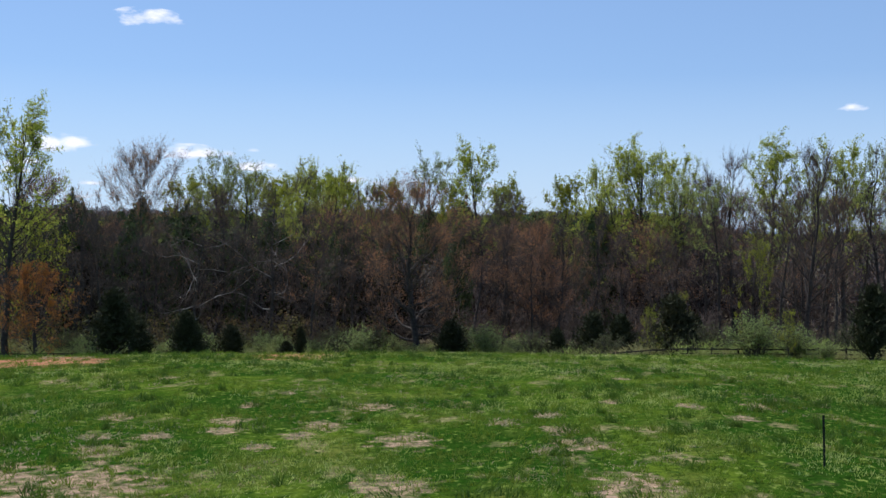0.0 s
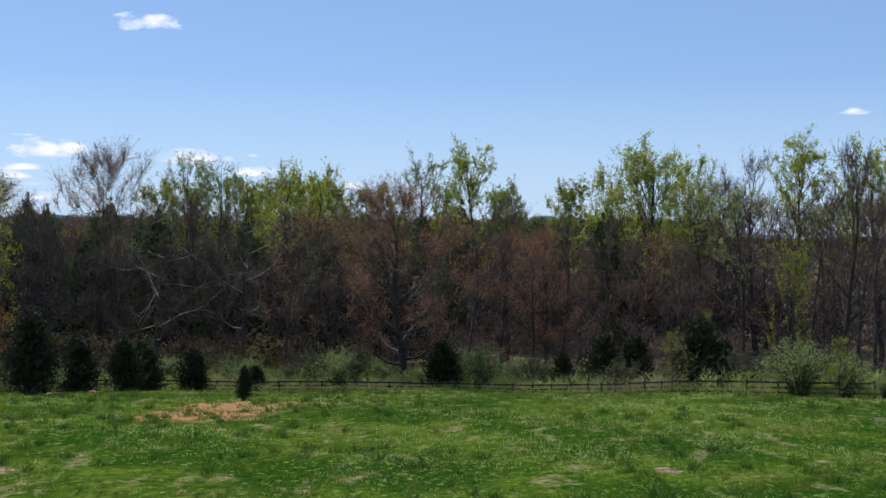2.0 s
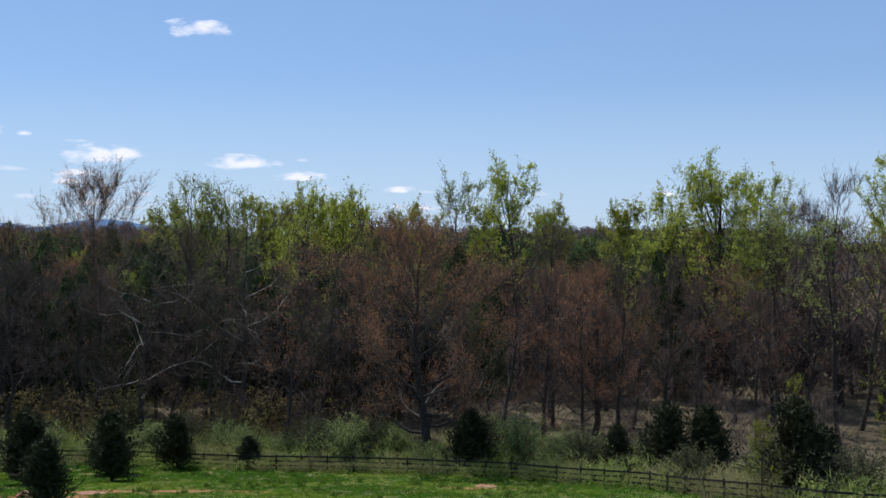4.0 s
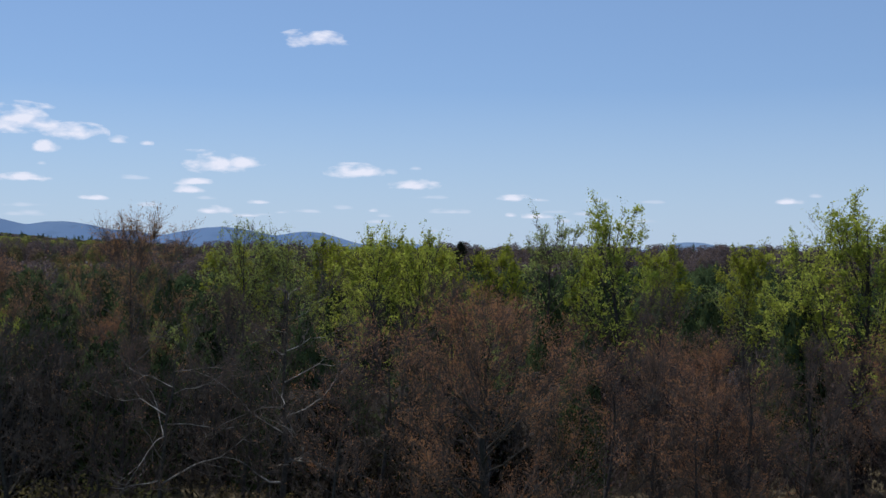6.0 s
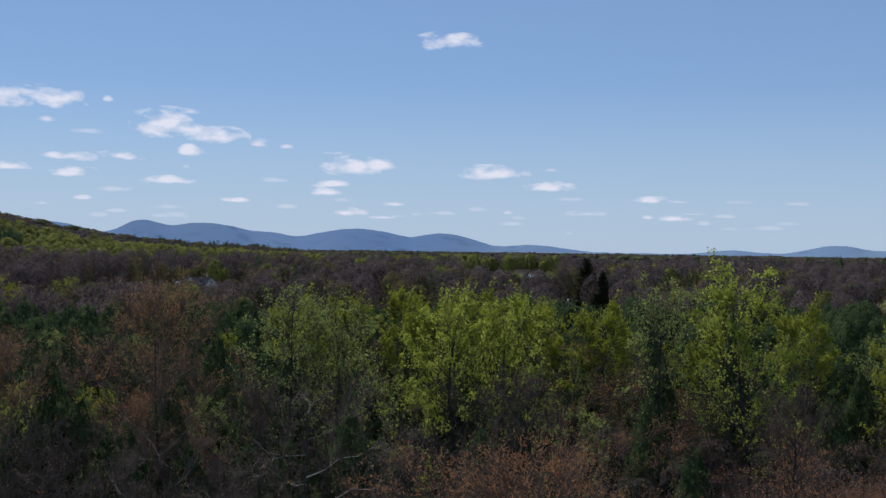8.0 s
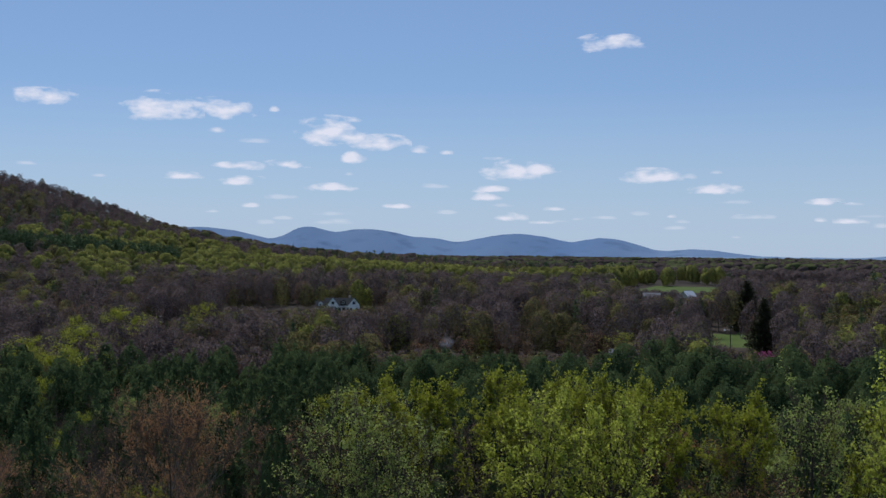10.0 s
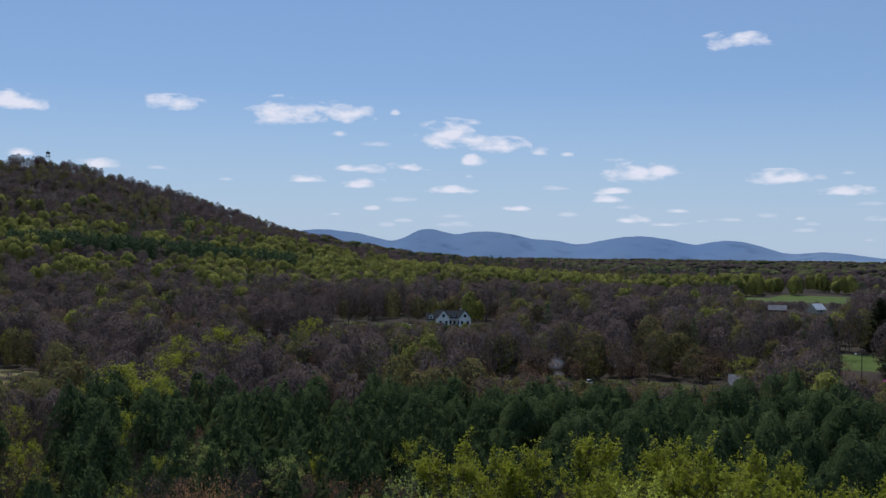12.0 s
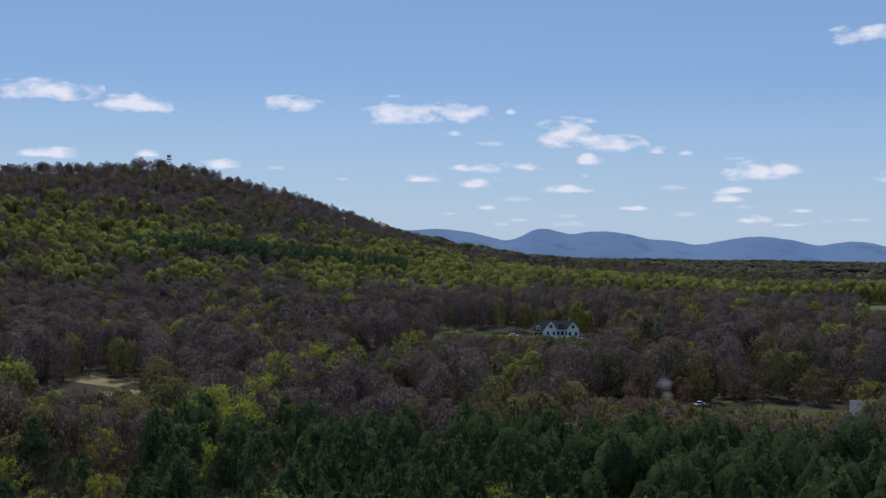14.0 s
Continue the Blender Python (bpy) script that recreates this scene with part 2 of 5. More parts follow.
# matted dry spots in the meadow: x, y, half width
DRY_SPOTS = [(-16.7, 51.2, 0.6), (-12.1, 52.1, 0.5), (-10, 38.1, 0.55), (-9.3, 33.6, 0.4), (-7.8, 34, 0.4), (-6, 35.6, 0.45), (-6.3, 37.6, 0.5), (-6.3, 41.2, 0.3),
             (-5.5, 45, 0.3), (-1.8, 41, 0.7), (-3.1, 36.7, 0.6), (-3.7, 34.9, 0.4), (-4.5, 32.6, 0.35), (-8.5, 31, 0.5), (-0.4, 33.8, 0.8), (4.1, 38.8, 0.5),
             (2.6, 36.6, 0.35), (4.2, 35.1, 0.45), (4.6, 32.8, 0.6), (3.5, 31.9, 0.3), (6.8, 42.9, 0.3), (12.1, 42, 0.4), (10.8, 39, 0.4), (13.2, 43.8, 0.3),
             (-7.4, 26.5, 1.5), (-9.6, 27.4, 1.0), (-0.4, 27, 0.8), (5.2, 27, 1.0), (9.6, 41.8, 0.4), (8.7, 52.8, 0.35)]


def meadow_material():
    m, nt, p = principled("meadow_turf", 0.95)
    p.inputs["Specular IOR Level"].default_value = 0.0
    c = blend(nt, (0.040, 0.082, 0.006), (0.095, 0.14, 0.014), noise_fac(nt, 0.9, 0.38, 0.62, 5, stretch=(1, 0.6, 1)))
    c = blend(nt, c, (0.14, 0.15, 0.032), noise_fac(nt, 0.35, 0.52, 0.72, 7, stretch=(1, 0.6, 1)))
    c = blend(nt, c, (0.020, 0.058, 0.005), noise_fac(nt, 0.13, 0.45, 0.53, 6, stretch=(0.8, 0.7, 1)))
    c = blend(nt, c, (0.23, 0.20, 0.09), noise_fac(nt, 0.8, 0.58, 0.68, 9, stretch=(1, 0.55, 1)))
    c = blend(nt, c, (0.16, 0.21, 0.04), noise_fac(nt, 5.0, 0.56, 0.66, 8, stretch=(1, 0.6, 1)))
    c = blend(nt, c, (0.025, 0.055, 0.007), noise_fac(nt, 3.1, 0.57, 0.68, 8, stretch=(1, 0.6, 1)))
    straw = ellipse_mask(nt, [(x, y, r * 1.15, r * 1.7) for x, y, r in DRY_SPOTS], 3.4, 2.2)
    c = blend(nt, c, blend(nt, (0.38, 0.26, 0.17), (0.12, 0.14, 0.045), noise_fac(nt, 2.5, 0.45, 0.65, 4)), straw)
    clay = ellipse_mask(nt, [(-10, 71, 3.4, 5.0), (-8.5, 77, 4.5, 3.5), (-24, 68, 4.5, 6.0), (-30, 113, 7.0, 2.5), (-22, 119, 8, 1.5),
                             (10, 96, 4.0, 2.2), (17, 111, 4.5, 2.2), (24, 104, 3.0, 1.4), (4, 104, 2.6, 1.6), (2, 126, 3.0, 1.0)], 2.2)
    c = blend(nt, c, blend(nt, (0.46, 0.19, 0.11), (0.34, 0.21, 0.10), noise_fac(nt, 0.9, 0.45, 0.6, 6)), clay)
    c = blend(nt, c, (0.030, 0.060, 0.008), noise_fac(nt, 4.0, 0.45, 0.75, 6))
    nt.links.new(c, p.inputs["Base Color"])
    bump(nt, p, 2.2, 1.0, 0.5, 8)
    return m


MEADOW = meadow_material()
LITTER = plain("leaf_litter", (0.085, 0.068, 0.042), (0.15, 0.122, 0.072), 0.35, 0.95, 0.8, bscale=3.0)
# litter darkened in colour to stand for the shade beneath the far trees
WOODLAND = plain("wooded_ground_shade", (0.03, 0.024, 0.019), (0.05, 0.04, 0.03), 0.03, 0.95, 0.5, bscale=0.2)
LAWN = plain("lawn_grass", (0.055, 0.085, 0.018), (0.08, 0.108, 0.026), 0.08, 0.9, 0.4, bscale=2.0)
YARD = plain("rough_pasture", (0.045, 0.055, 0.018), (0.075, 0.078, 0.03), 0.12, 0.95, 0.6, bscale=1.5)
HAY = plain("tan_field", (0.16, 0.14, 0.06), (0.21, 0.18, 0.09), 0.05, 0.95, 0.4, bscale=1.0)

# Openings in the woods: x, y, half length, half width, turn, surface (3 lawn, 4 tan, 5 rough pasture)
CLEARINGS = [(-266, 575, 24, 14, 30, 3), (-292, 571, 40, 14, 28, 3), (-110, 454, 40, 9, 20, 5), (-65, 543, 13, 32, 0, 3),
             (-186, 1050, 72, 52, 24, 3), (-80, 1250, 110, 40, 10, 3), (-314, 374, 30, 6, -16, 4),
             (-135, 800, 26, 24, 0, 3), (-60, 1700, 200, 70, 5, 3)]


def opening(x, y, grow=1.0):
    """Which clearing a place lies in, as its surface; 0 in the woods."""
    x, y = np.asarray(x, float), np.asarray(y, float)
    out = np.zeros(x.shape, int)
    for cx, cy, a, b, turn, kind in CLEARINGS:
        c, s = math.cos(radians(turn)), math.sin(radians(turn))
        u, v = (x - cx) * c + (y - cy) * s, -(x - cx) * s + (y - cy) * c
        out[(u / (a * grow)) ** 2 + (v / (b * grow)) ** 2 < 1] = kind
    return out


# low growth before the open yards and houses: azimuth from, to, distance and height of what shows beyond
LOW = [(27.5, 36.8, 535, 2.0), (15.5, 24.0, 335, -1.5), (24.0, 29.0, 335, 0.0), (10.5, 14.5, 690, 2.0), (10.0, 15.5, 905, 0.0), (36.5, 40.5, 445, 4.0), (50.5, 56, 392, -5.5), (3, 9, 1150, 0.0), (7.0, 11.2, 388, -4.0)]


def cap(x, y):
    """The height that growth reaches at a place."""
    x, y = np.asarray(x, float), np.asarray(y, float)
    d, az = np.hypot(x - EYE_X, y - EYE_Y), np.degrees(np.arctan2(EYE_X - x, y - EYE_Y))
    out = np.full(x.shape, 99.0)
    z = ground_z(x, y)
    for a0, a1, dist, level in LOW:
        line = 41.0 + (level - 41.0) * d / dist - z
        out = np.where((az > a0) & (az < a1) & (d < dist) & (d > dist * 0.55), np.minimum(out, line), out)
    return out


FENCE = [(-75, 149), (-42, 145), (-29, 143), (-14, 140), (-5, 139.5), (4, 137.5), (11, 132), (15, 128), (19.5, 118), (24, 109.5),
         (33, 105.5), (45, 103), (62, 101), (90, 99)]


def fence_y(x):
    return np.interp(x, [p[0] for p in FENCE], [p[1] for p in FENCE])


def build_ground():
    gx = spread(-80, 80, 2.2, 1.07, 5200)
    gy = spread(-10, 150, 2.2, 1.05, 5200)
    X, Y = np.meshgrid(gx, gy)
    Z = ground_z(X, Y)
    nx, ny = len(gx), len(gy)
    verts = np.stack([X.ravel(), Y.ravel(), Z.ravel()], 1)
    i = (np.arange(ny - 1)[:, None] * nx + np.arange(nx - 1)[None, :]).ravel()
    faces = np.stack([i, i + 1, i + nx + 1, i + nx], 1)
    mid = verts[faces].mean(1)
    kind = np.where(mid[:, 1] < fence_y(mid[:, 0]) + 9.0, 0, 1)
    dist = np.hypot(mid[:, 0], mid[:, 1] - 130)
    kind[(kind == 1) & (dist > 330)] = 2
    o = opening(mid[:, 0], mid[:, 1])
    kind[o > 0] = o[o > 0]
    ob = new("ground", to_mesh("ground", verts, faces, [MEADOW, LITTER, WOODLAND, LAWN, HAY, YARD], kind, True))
    tagged(ob, "sloping green meadow with straw patches, wooded valley beyond", "ground", kind="structure")


build_ground()


# ---- distance: blue ridges and clouds ----
def ridge(name, dist, az0, az1, bumps, base, colors, label, lumps=3.0):
    """A far range: a wall of land with depth whose crest is a sum of humps (azimuth, width, elevation)."""
    n = 260
    az = np.linspace(az0, az1, n)
    el = np.full(n, base)
    for a, w, h in bumps:
        el = np.maximum(el, base + (h - base) * np.exp(-np.abs((az - a) / w) ** 2.0))
    el = np.convolve(np.pad(el, 3, mode="edge"), np.ones(7) / 7, mode="valid")
    rng = np.random.default_rng(5)
    el = el + 0.012 * np.interp(az, np.linspace(az0, az1, n // 2), rng.normal(0, 1, n // 2))
    el -= 0.4 * np.clip(1 - (az - az0) / 3, 0, 1) + 0.4 * np.clip(1 - (az1 - az) / 3, 0, 1)
    rows = []
    for k in range(9):
        f = k / 8
        r = dist * (0.93 + 0.07 * f) + 6 * np.sin(az * 2.1 + k) * (1 - f)
        z = -25 + (42 + 25 + dist * np.tan(np.radians(el))) * f ** 0.8 + lumps * np.sin(az * 5 + k * 1.7) * f * (1 - f)
        rows.append(np.stack([EYE_X - r * np.sin(np.radians(az)), EYE_Y + r * np.cos(np.radians(az)), z], 1))
    verts = np.concatenate(rows)
    i = (np.arange(8)[:, None] * n + np.arange(n - 1)[None, :]).ravel()
    faces = np.stack([i, i + n, i + n + 1, i + 1], 1)[:, ::-1]
    # the blue haze of distance is put into the ridge's base colour
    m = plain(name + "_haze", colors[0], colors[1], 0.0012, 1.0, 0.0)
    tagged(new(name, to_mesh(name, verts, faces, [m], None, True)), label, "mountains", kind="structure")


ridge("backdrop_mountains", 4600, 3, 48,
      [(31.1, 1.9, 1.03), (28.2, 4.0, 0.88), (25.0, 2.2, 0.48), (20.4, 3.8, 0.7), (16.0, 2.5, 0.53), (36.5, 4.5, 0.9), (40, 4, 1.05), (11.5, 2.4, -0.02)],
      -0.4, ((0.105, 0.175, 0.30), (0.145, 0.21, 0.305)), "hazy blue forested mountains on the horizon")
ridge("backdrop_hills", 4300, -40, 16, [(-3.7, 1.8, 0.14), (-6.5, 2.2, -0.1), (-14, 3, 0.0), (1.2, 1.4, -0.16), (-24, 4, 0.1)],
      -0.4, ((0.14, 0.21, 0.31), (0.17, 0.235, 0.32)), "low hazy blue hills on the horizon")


def cloud_material():
    m = bpy.data.materials.new("cloud_vapour")
    m.use_nodes = True
    nt = m.node_tree
    nt.nodes.clear()
    tc = nt.nodes.new("ShaderNodeTexCoord")
    info = nt.nodes.new("ShaderNodeObjectInfo")
    shift = nt.nodes.new("ShaderNodeVectorMath")
    shift.operation = "ADD"
    nt.links.new(tc.outputs["Object"], shift.inputs[0])
    nt.links.new(info.outputs["Location"], shift.inputs[1])
    n = nt.nodes.new("ShaderNodeTexNoise")
    n.inputs["Scale"].default_value, n.inputs["Detail"].default_value, n.inputs["Roughness"].default_value = 0.015, 4, 0.5
    lie = nt.nodes.new("ShaderNodeMapping")
    lie.inputs["Scale"].default_value = (0.75, 0.75, 1.6)
    nt.links.new(shift.outputs[0], lie.inputs[0])
    nt.links.new(lie.outputs[0], n.inputs["Vector"])
    # distance from the cloud's heart, shorter below than above, so that the base is flat
    part_xyz = nt.nodes.new("ShaderNodeSeparateXYZ")
    nt.links.new(tc.outputs["Generated"], part_xyz.inputs[0])

    def calc(op, a, b):
        k = nt.nodes.new("ShaderNodeMath")
        k.operation = op
        for slot, v in ((0, a), (1, b)):
            if isinstance(v, (int, float)):
                k.inputs[slot].default_value = v
            else:
                nt.links.new(v, k.inputs[slot])
        return k.outputs[0]

    side = calc("MULTIPLY", calc("SUBTRACT", part_xyz.outputs[0], 0.5), 2.0)
    rise = calc("SUBTRACT", part_xyz.outputs[2], 0.3)
    rise = calc("MAXIMUM", calc("MULTIPLY", rise, 1.45), calc("MULTIPLY", rise, -3.6))
    far = calc("SQRT", calc("ADD", calc("MULTIPLY", side, side), calc("MULTIPLY", rise, rise)), 0.0)
    # density = noise * 1.5 - radius
    d = nt.nodes.new("ShaderNodeMath")
    d.operation = "MULTIPLY_ADD"
    d.inputs[1].default_value = 2.3
    nt.links.new(n.outputs[0], d.inputs[0])
    neg = nt.nodes.new("ShaderNodeMath")
    neg.operation = "MULTIPLY"
    neg.inputs[1].default_value = -1.0
    nt.links.new(far, neg.inputs[0])
    nt.links.new(neg.outputs[0], d.inputs[2])
    r = nt.nodes.new("ShaderNodeMapRange")
    r.inputs[1].default_value, r.inputs[2].default_value = 0.28, 0.95
    r.inputs[4].default_value = 0.97
    nt.links.new(d.outputs[0], r.inputs[0])
    # the cloud's sunlit white is an added glow, not lit by the sun
    em = nt.nodes.new("ShaderNodeEmission")
    em.inputs["Color"].default_value, em.inputs["Strength"].default_value = (0.95, 0.93, 0.95, 1), 1.12
    tr = nt.nodes.new("ShaderNodeBsdfTransparent")
    mix = nt.nodes.new("ShaderNodeMixShader")
    nt.links.new(calc("MULTIPLY", r.outputs[0], info.outputs["Alpha"]), mix.inputs[0])
    nt.links.new(tr.outputs[0], mix.inputs[1])
    nt.links.new(em.outputs[0], mix.inputs[2])
    out = nt.nodes.new("ShaderNodeOutputMaterial")
    nt.links.new(mix.outputs[0], out.inputs["Surface"])
    return m


CLOUD = cloud_material()


def cloud(az, el, wide, high, label, thick=1.0):
    """A puff of vapour far off: a bulging shell, flat below. thick: how little of the sky shows through."""
    n = 14
    verts, faces = [], []
    for j in range(n + 1):
        for i in range(n + 1):
            u, v = i / n * 2 - 1, j / n * 2 - 1
            verts.append((u * wide * 0.62, 0.25 * wide * (u * u + v * v) - 0.2 * wide, v * high * 0.62))
    for j in range(n):
        for i in range(n):
            a = j * (n + 1) + i
            faces.append((a, a + 1, a + n + 2, a + n + 1))
    me = to_mesh("cloud", verts, faces, [CLOUD], None, True)
    ob = new("cloud", me)
    a, d = radians(az), 4400.0
    ob.matrix_world = pose(EYE_X - d * math.sin(a), EYE_Y + d * math.cos(a), 40 + d * math.tan(radians(el)) + 0.1 * high, 0, 0, az)
    ob.visible_shadow = False
    ob.color = (1, 1, 1, thick)
    tagged(ob, label, "cloud", "clouds over the valley", "structure")


CLOUDS = [(55.7, 7.23, 322, 78), (51.7, 6.75, 271, 74), (43.9, 7.11, 216, 60), (38.5, 6.79, 271, 101), (35.4, 6.81, 258, 74), (30.0, 5.79, 241, 101), (27.7, 5.28, 230, 60), (32.9, 6.92, 37, 23), (35.7, 5.8, 69, 28), (28.9, 4.49, 110, 46), (34.6, 4.04, 202, 32), (32.3, 4.15, 161, 32)]
CLOUDS += [(34.6, 3.2, 166, 37), (37.5, 3.45, 147, 32), (29.8, 3.0, 195, 32), (25.6, 4.94, 92, 32), (24.1, 4.86, 46, 18), (20.8, 3.89, 258, 83), (19.0, 3.99, 115, 37), (21.8, 2.98, 161, 28), (21.9, 2.58, 129, 28), (18.5, 2.01, 92, 18), (26.6, 2.08, 124, 18), (20.9, 1.58, 138, 32)]
CLOUDS += [(34.1, 2.03, 69, 18), (35.9, 1.72, 78, 18), (19.0, 1.32, 115, 18), (55.7, 4.26, 230, 41), (51.1, 4.38, 106, 28), (47.5, 3.98, 129, 41), (13.6, 3.63, 207, 55), (10.6, 2.96, 212, 41), (5.5, 2.33, 115, 23), (4.1, 1.44, 106, 23), (5.5, 1.47, 41, 18), (12.7, 1.65, 41, 18)]
CLOUDS += [(15.6, 10.36, 271, 60), (-8.4, 2.17, 152, 28), (-20.0, 6.03, 106, 32)]
WISPS = [(24.8, 3.11, 170, 18), (24.1, 1.79, 92, 18), (32.5, 2.48, 106, 18), (32.5, 1.41, 83, 14), (17.4, 1.5, 69, 14), (16.1, 1.56, 115, 14), (33.8, 5.28, 115, 18), (29.1, 3.71, 41, 18), (41.4, 3.38, 55, 12), (44.7, 3.86, 69, 14), (11.8, 3.65, 60, 23), (4.0, 2.27, 83, 18)]
WISPS += [(8.6, 1.62, 152, 18), (12.3, 1.07, 106, 18), (2.7, 1.18, 55, 16), (1.7, 1.54, 92, 14), (9.5, 0.62, 55, 14), (10.5, 3.84, 46, 12), (-9.7, 2.44, 46, 14)]
for c in CLOUDS:
    cloud(*c, "small white fair-weather cloud in the blue sky", 1.0 if c[2] > 100 else 0.75)
for c in WISPS:
    cloud(*c, "thin wisp of white cloud near the horizon", 0.4)
rng = np.random.default_rng(11)
for k in range(22):
    cloud(rng.uniform(-3, 46), rng.uniform(0.9, 2.4), rng.uniform(60, 150), rng.uniform(12, 20), "thin wisp of white cloud near the horizon", 0.3)


# ---- trees ----
def unit(v):
    return v / (np.linalg.norm(v, axis=-1, keepdims=True) + 1e-9)


class Wood:
    """Collects tapered tubes and slivers into one list of vertices and faces."""

    def __init__(self):
        self.v, self.f = [], []

    def tube(self, pts, radii, n):
        pts = np.asarray(pts, float)
        base = len(self.v)
        d = unit(np.gradient(pts, axis=0))
        ref = np.array([0.3, 0.9, 0.2])
        a = unit(np.cross(d, ref))
        b = np.cross(d, a)
        for k, r in enumerate(radii):
            for i in range(n):
                w = 2 * math.pi * i / n
                self.v.append(pts[k] + r * (math.cos(w) * a[k] + math.sin(w) * b[k]))
        for k in range(len(radii) - 1):
            for i in range(n):
                p, q = base + k * n + i, base + k * n + (i + 1) % n
                self.f.append((p, q, q + n, p + n))

    def mesh(self, name, mats, smooth=True):
        return to_mesh(name, np.array(self.v), self.f, mats, None, smooth)


def slivers(p, d, length, width, rng):
    """Thin three-cornered twigs from p along d."""
    side = unit(np.cross(d, rng.normal(size=d.shape))) * (width / 2)[:, None]
    v = np.stack([p - side, p + side, p + d * length[:, None]], 1).reshape(-1, 3)
    return v, np.arange(len(v)).reshape(-1, 3)


def leaf_quads(p, size, rng, flat=0.0):
    """Small three-cornered leaf sprays at p, turned at random."""
    n = len(p)
    a = unit(rng.normal(size=(n, 3)))
    b = unit(np.cross(a, rng.normal(size=(n, 3))))
    if flat:
        a[:, 2] *= 1 - flat
        b[:, 2] *= 1 - flat
    s = (size * rng.uniform(0.7, 1.4, n))[:, None]
    v = np.stack([p - a * s * 0.5, p + b * s * 0.62 - a * s * 0.1, p + a * s * 0.5], 1).reshape(-1, 3)
    return v, np.arange(len(v)).reshape(-1, 3)


# how far a crown reaches, by height from -1 at its foot to 1 at its top
SHAPES = {
    "poplar": lambda v: math.sqrt(max(0.0, 1 - v * v)) * (0.85 + 0.15 * v),
    "round": lambda v: max(0.0, 1 - v * v) ** 0.42,
    "fan": lambda v: math.sqrt(max(0.0, 1 - v * v)) * (0.72 + 0.28 * v),
    "spread": lambda v: max(0.0, 1 - v * v) ** 0.42 * (0.8 + 0.2 * v),
}


def grow(seed, height, radius, clear, shape, limbs, rise, twigs, leaf_n, leaf_size, wobble=0.35, trunk_r=None, leaf_top=0.0, twig_w=0.035, lift=0.07, most_subs=5, up=0.25, crook=0.16, buds=False, sides=5, foot=0.6, loose=0.1, steep=25, reach=1.0, twig_l=1.0):
    """Trunk, limbs and crown of one broadleaf tree, standing at the origin."""
    rng = np.random.default_rng(seed)
    r0 = trunk_r or 0.0085 * height + 0.04
    n = 9
    t = np.linspace(0, 1, n)
    path = np.zeros((n, 3))
    path[:, 2] = t * height * 0.93 - 0.3
    path[1:, :2] = np.cumsum(rng.normal(0, wobble * height / 30, (n - 1, 2)), 0)
    trunk = Wood()
    rad = r0 * (1 - 0.93 * t ** 1.1)
    rad[0] *= 1.35
    trunk.tube(path, rad, 8)
    limb_woods = []
    tips_p, tips_d, tips_u = [], [], []
    turn = rng.uniform(0, 6.28)
    for k in range(limbs):
        u = (k + rng.uniform(0, 0.9)) / limbs
        h = clear + (reach - clear) * u
        f = h * 0.97 * (n - 1)
        i = min(int(f), n - 2)
        p = path[i] + (path[i + 1] - path[i]) * (f - i)
        turn += 2.4 + rng.normal(0, 0.5)
        el = radians(rise + steep * u + rng.normal(0, 9))
        d = np.array([math.cos(turn) * math.cos(el), math.sin(turn) * math.cos(el), math.sin(el)])
        ln, m = 0.5, 5 if sides > 3 else 3
        mid_z, half_z, out_z = height * (clear * foot + 1) / 2, height * (1 - clear * foot) / 2, SHAPES[shape]
        while ln < 2.2 * radius:
            q = p + d * ln + np.array([0, 0, 1.6 * lift * ln])
            v = (q[2] - mid_z) / half_z
            if abs(v) > 1 or math.hypot(q[0], q[1]) > radius * out_z(v):
                break
            ln += 0.4
        ln *= rng.uniform(0.72, 1.08)
        pts = [p]
        for s in range(m):
            d = unit(d + rng.normal(0, crook, 3) + np.array([0, 0, lift]))
            pts.append(pts[-1] + d * ln / m)
        pts = np.array(pts)
        rr = max(0.025, r0 * (1 - 0.9 * h) * rng.uniform(0.3, 0.52))
        wood = Wood()
        limb_woods.append(wood)
        wood.tube(pts, rr * np.linspace(1, 0.18, m + 1), sides)
        subs = most_subs if ln > 2.5 else 3
        for s in range(subs):
            w = 0.25 + 0.75 * (s + rng.uniform(0, 1)) / subs
            q = w * m
            j = min(int(q), m - 1)
            b = pts[j] + (pts[j + 1] - pts[j]) * (q - j)
            sd = unit(unit(pts[j + 1] - pts[j]) + rng.normal(0, 0.6, 3) + np.array([0, 0, up]))
            sl = ln * rng.uniform(0.26, 0.5) * (1.15 - 0.5 * w)
            mid = b + sd * sl * 0.5 + rng.normal(0, 0.05 * sl, 3)
            end = mid + unit(sd + rng.normal(0, 0.25, 3) + np.array([0, 0, 0.2])) * sl * 0.55
            wood.tube([b, mid, end], [max(0.018, rr * 0.35), max(0.014, rr * 0.22), 0.008], 3)
            for x, y in ((b, mid), (mid, end)):
                tips_p.append((x, y))
                tips_d.append(unit(y - x))
                tips_u.append(h)
        tips_p.append((pts[-2], pts[-1]))
        tips_d.append(unit(pts[-1] - pts[-2]))
        tips_u.append(h)
    seg = np.array(tips_p)
    dirs, us = np.array(tips_d), np.array(tips_u)
    # side shoots, and twigs on both boughs and shoots
    n3 = twigs // 5
    pick = rng.integers(0, len(seg), n3)
    w = rng.uniform(0.15, 1, (n3, 1)) ** 0.7
    p3 = seg[pick, 0] * (1 - w) + seg[pick, 1] * w
    d3 = unit(dirs[pick] + rng.normal(0, 0.42, (n3, 3)) + np.array([0, 0, up]))
    l3 = rng.uniform(0.7, 1.7, n3) * twig_l * radius / 5.5
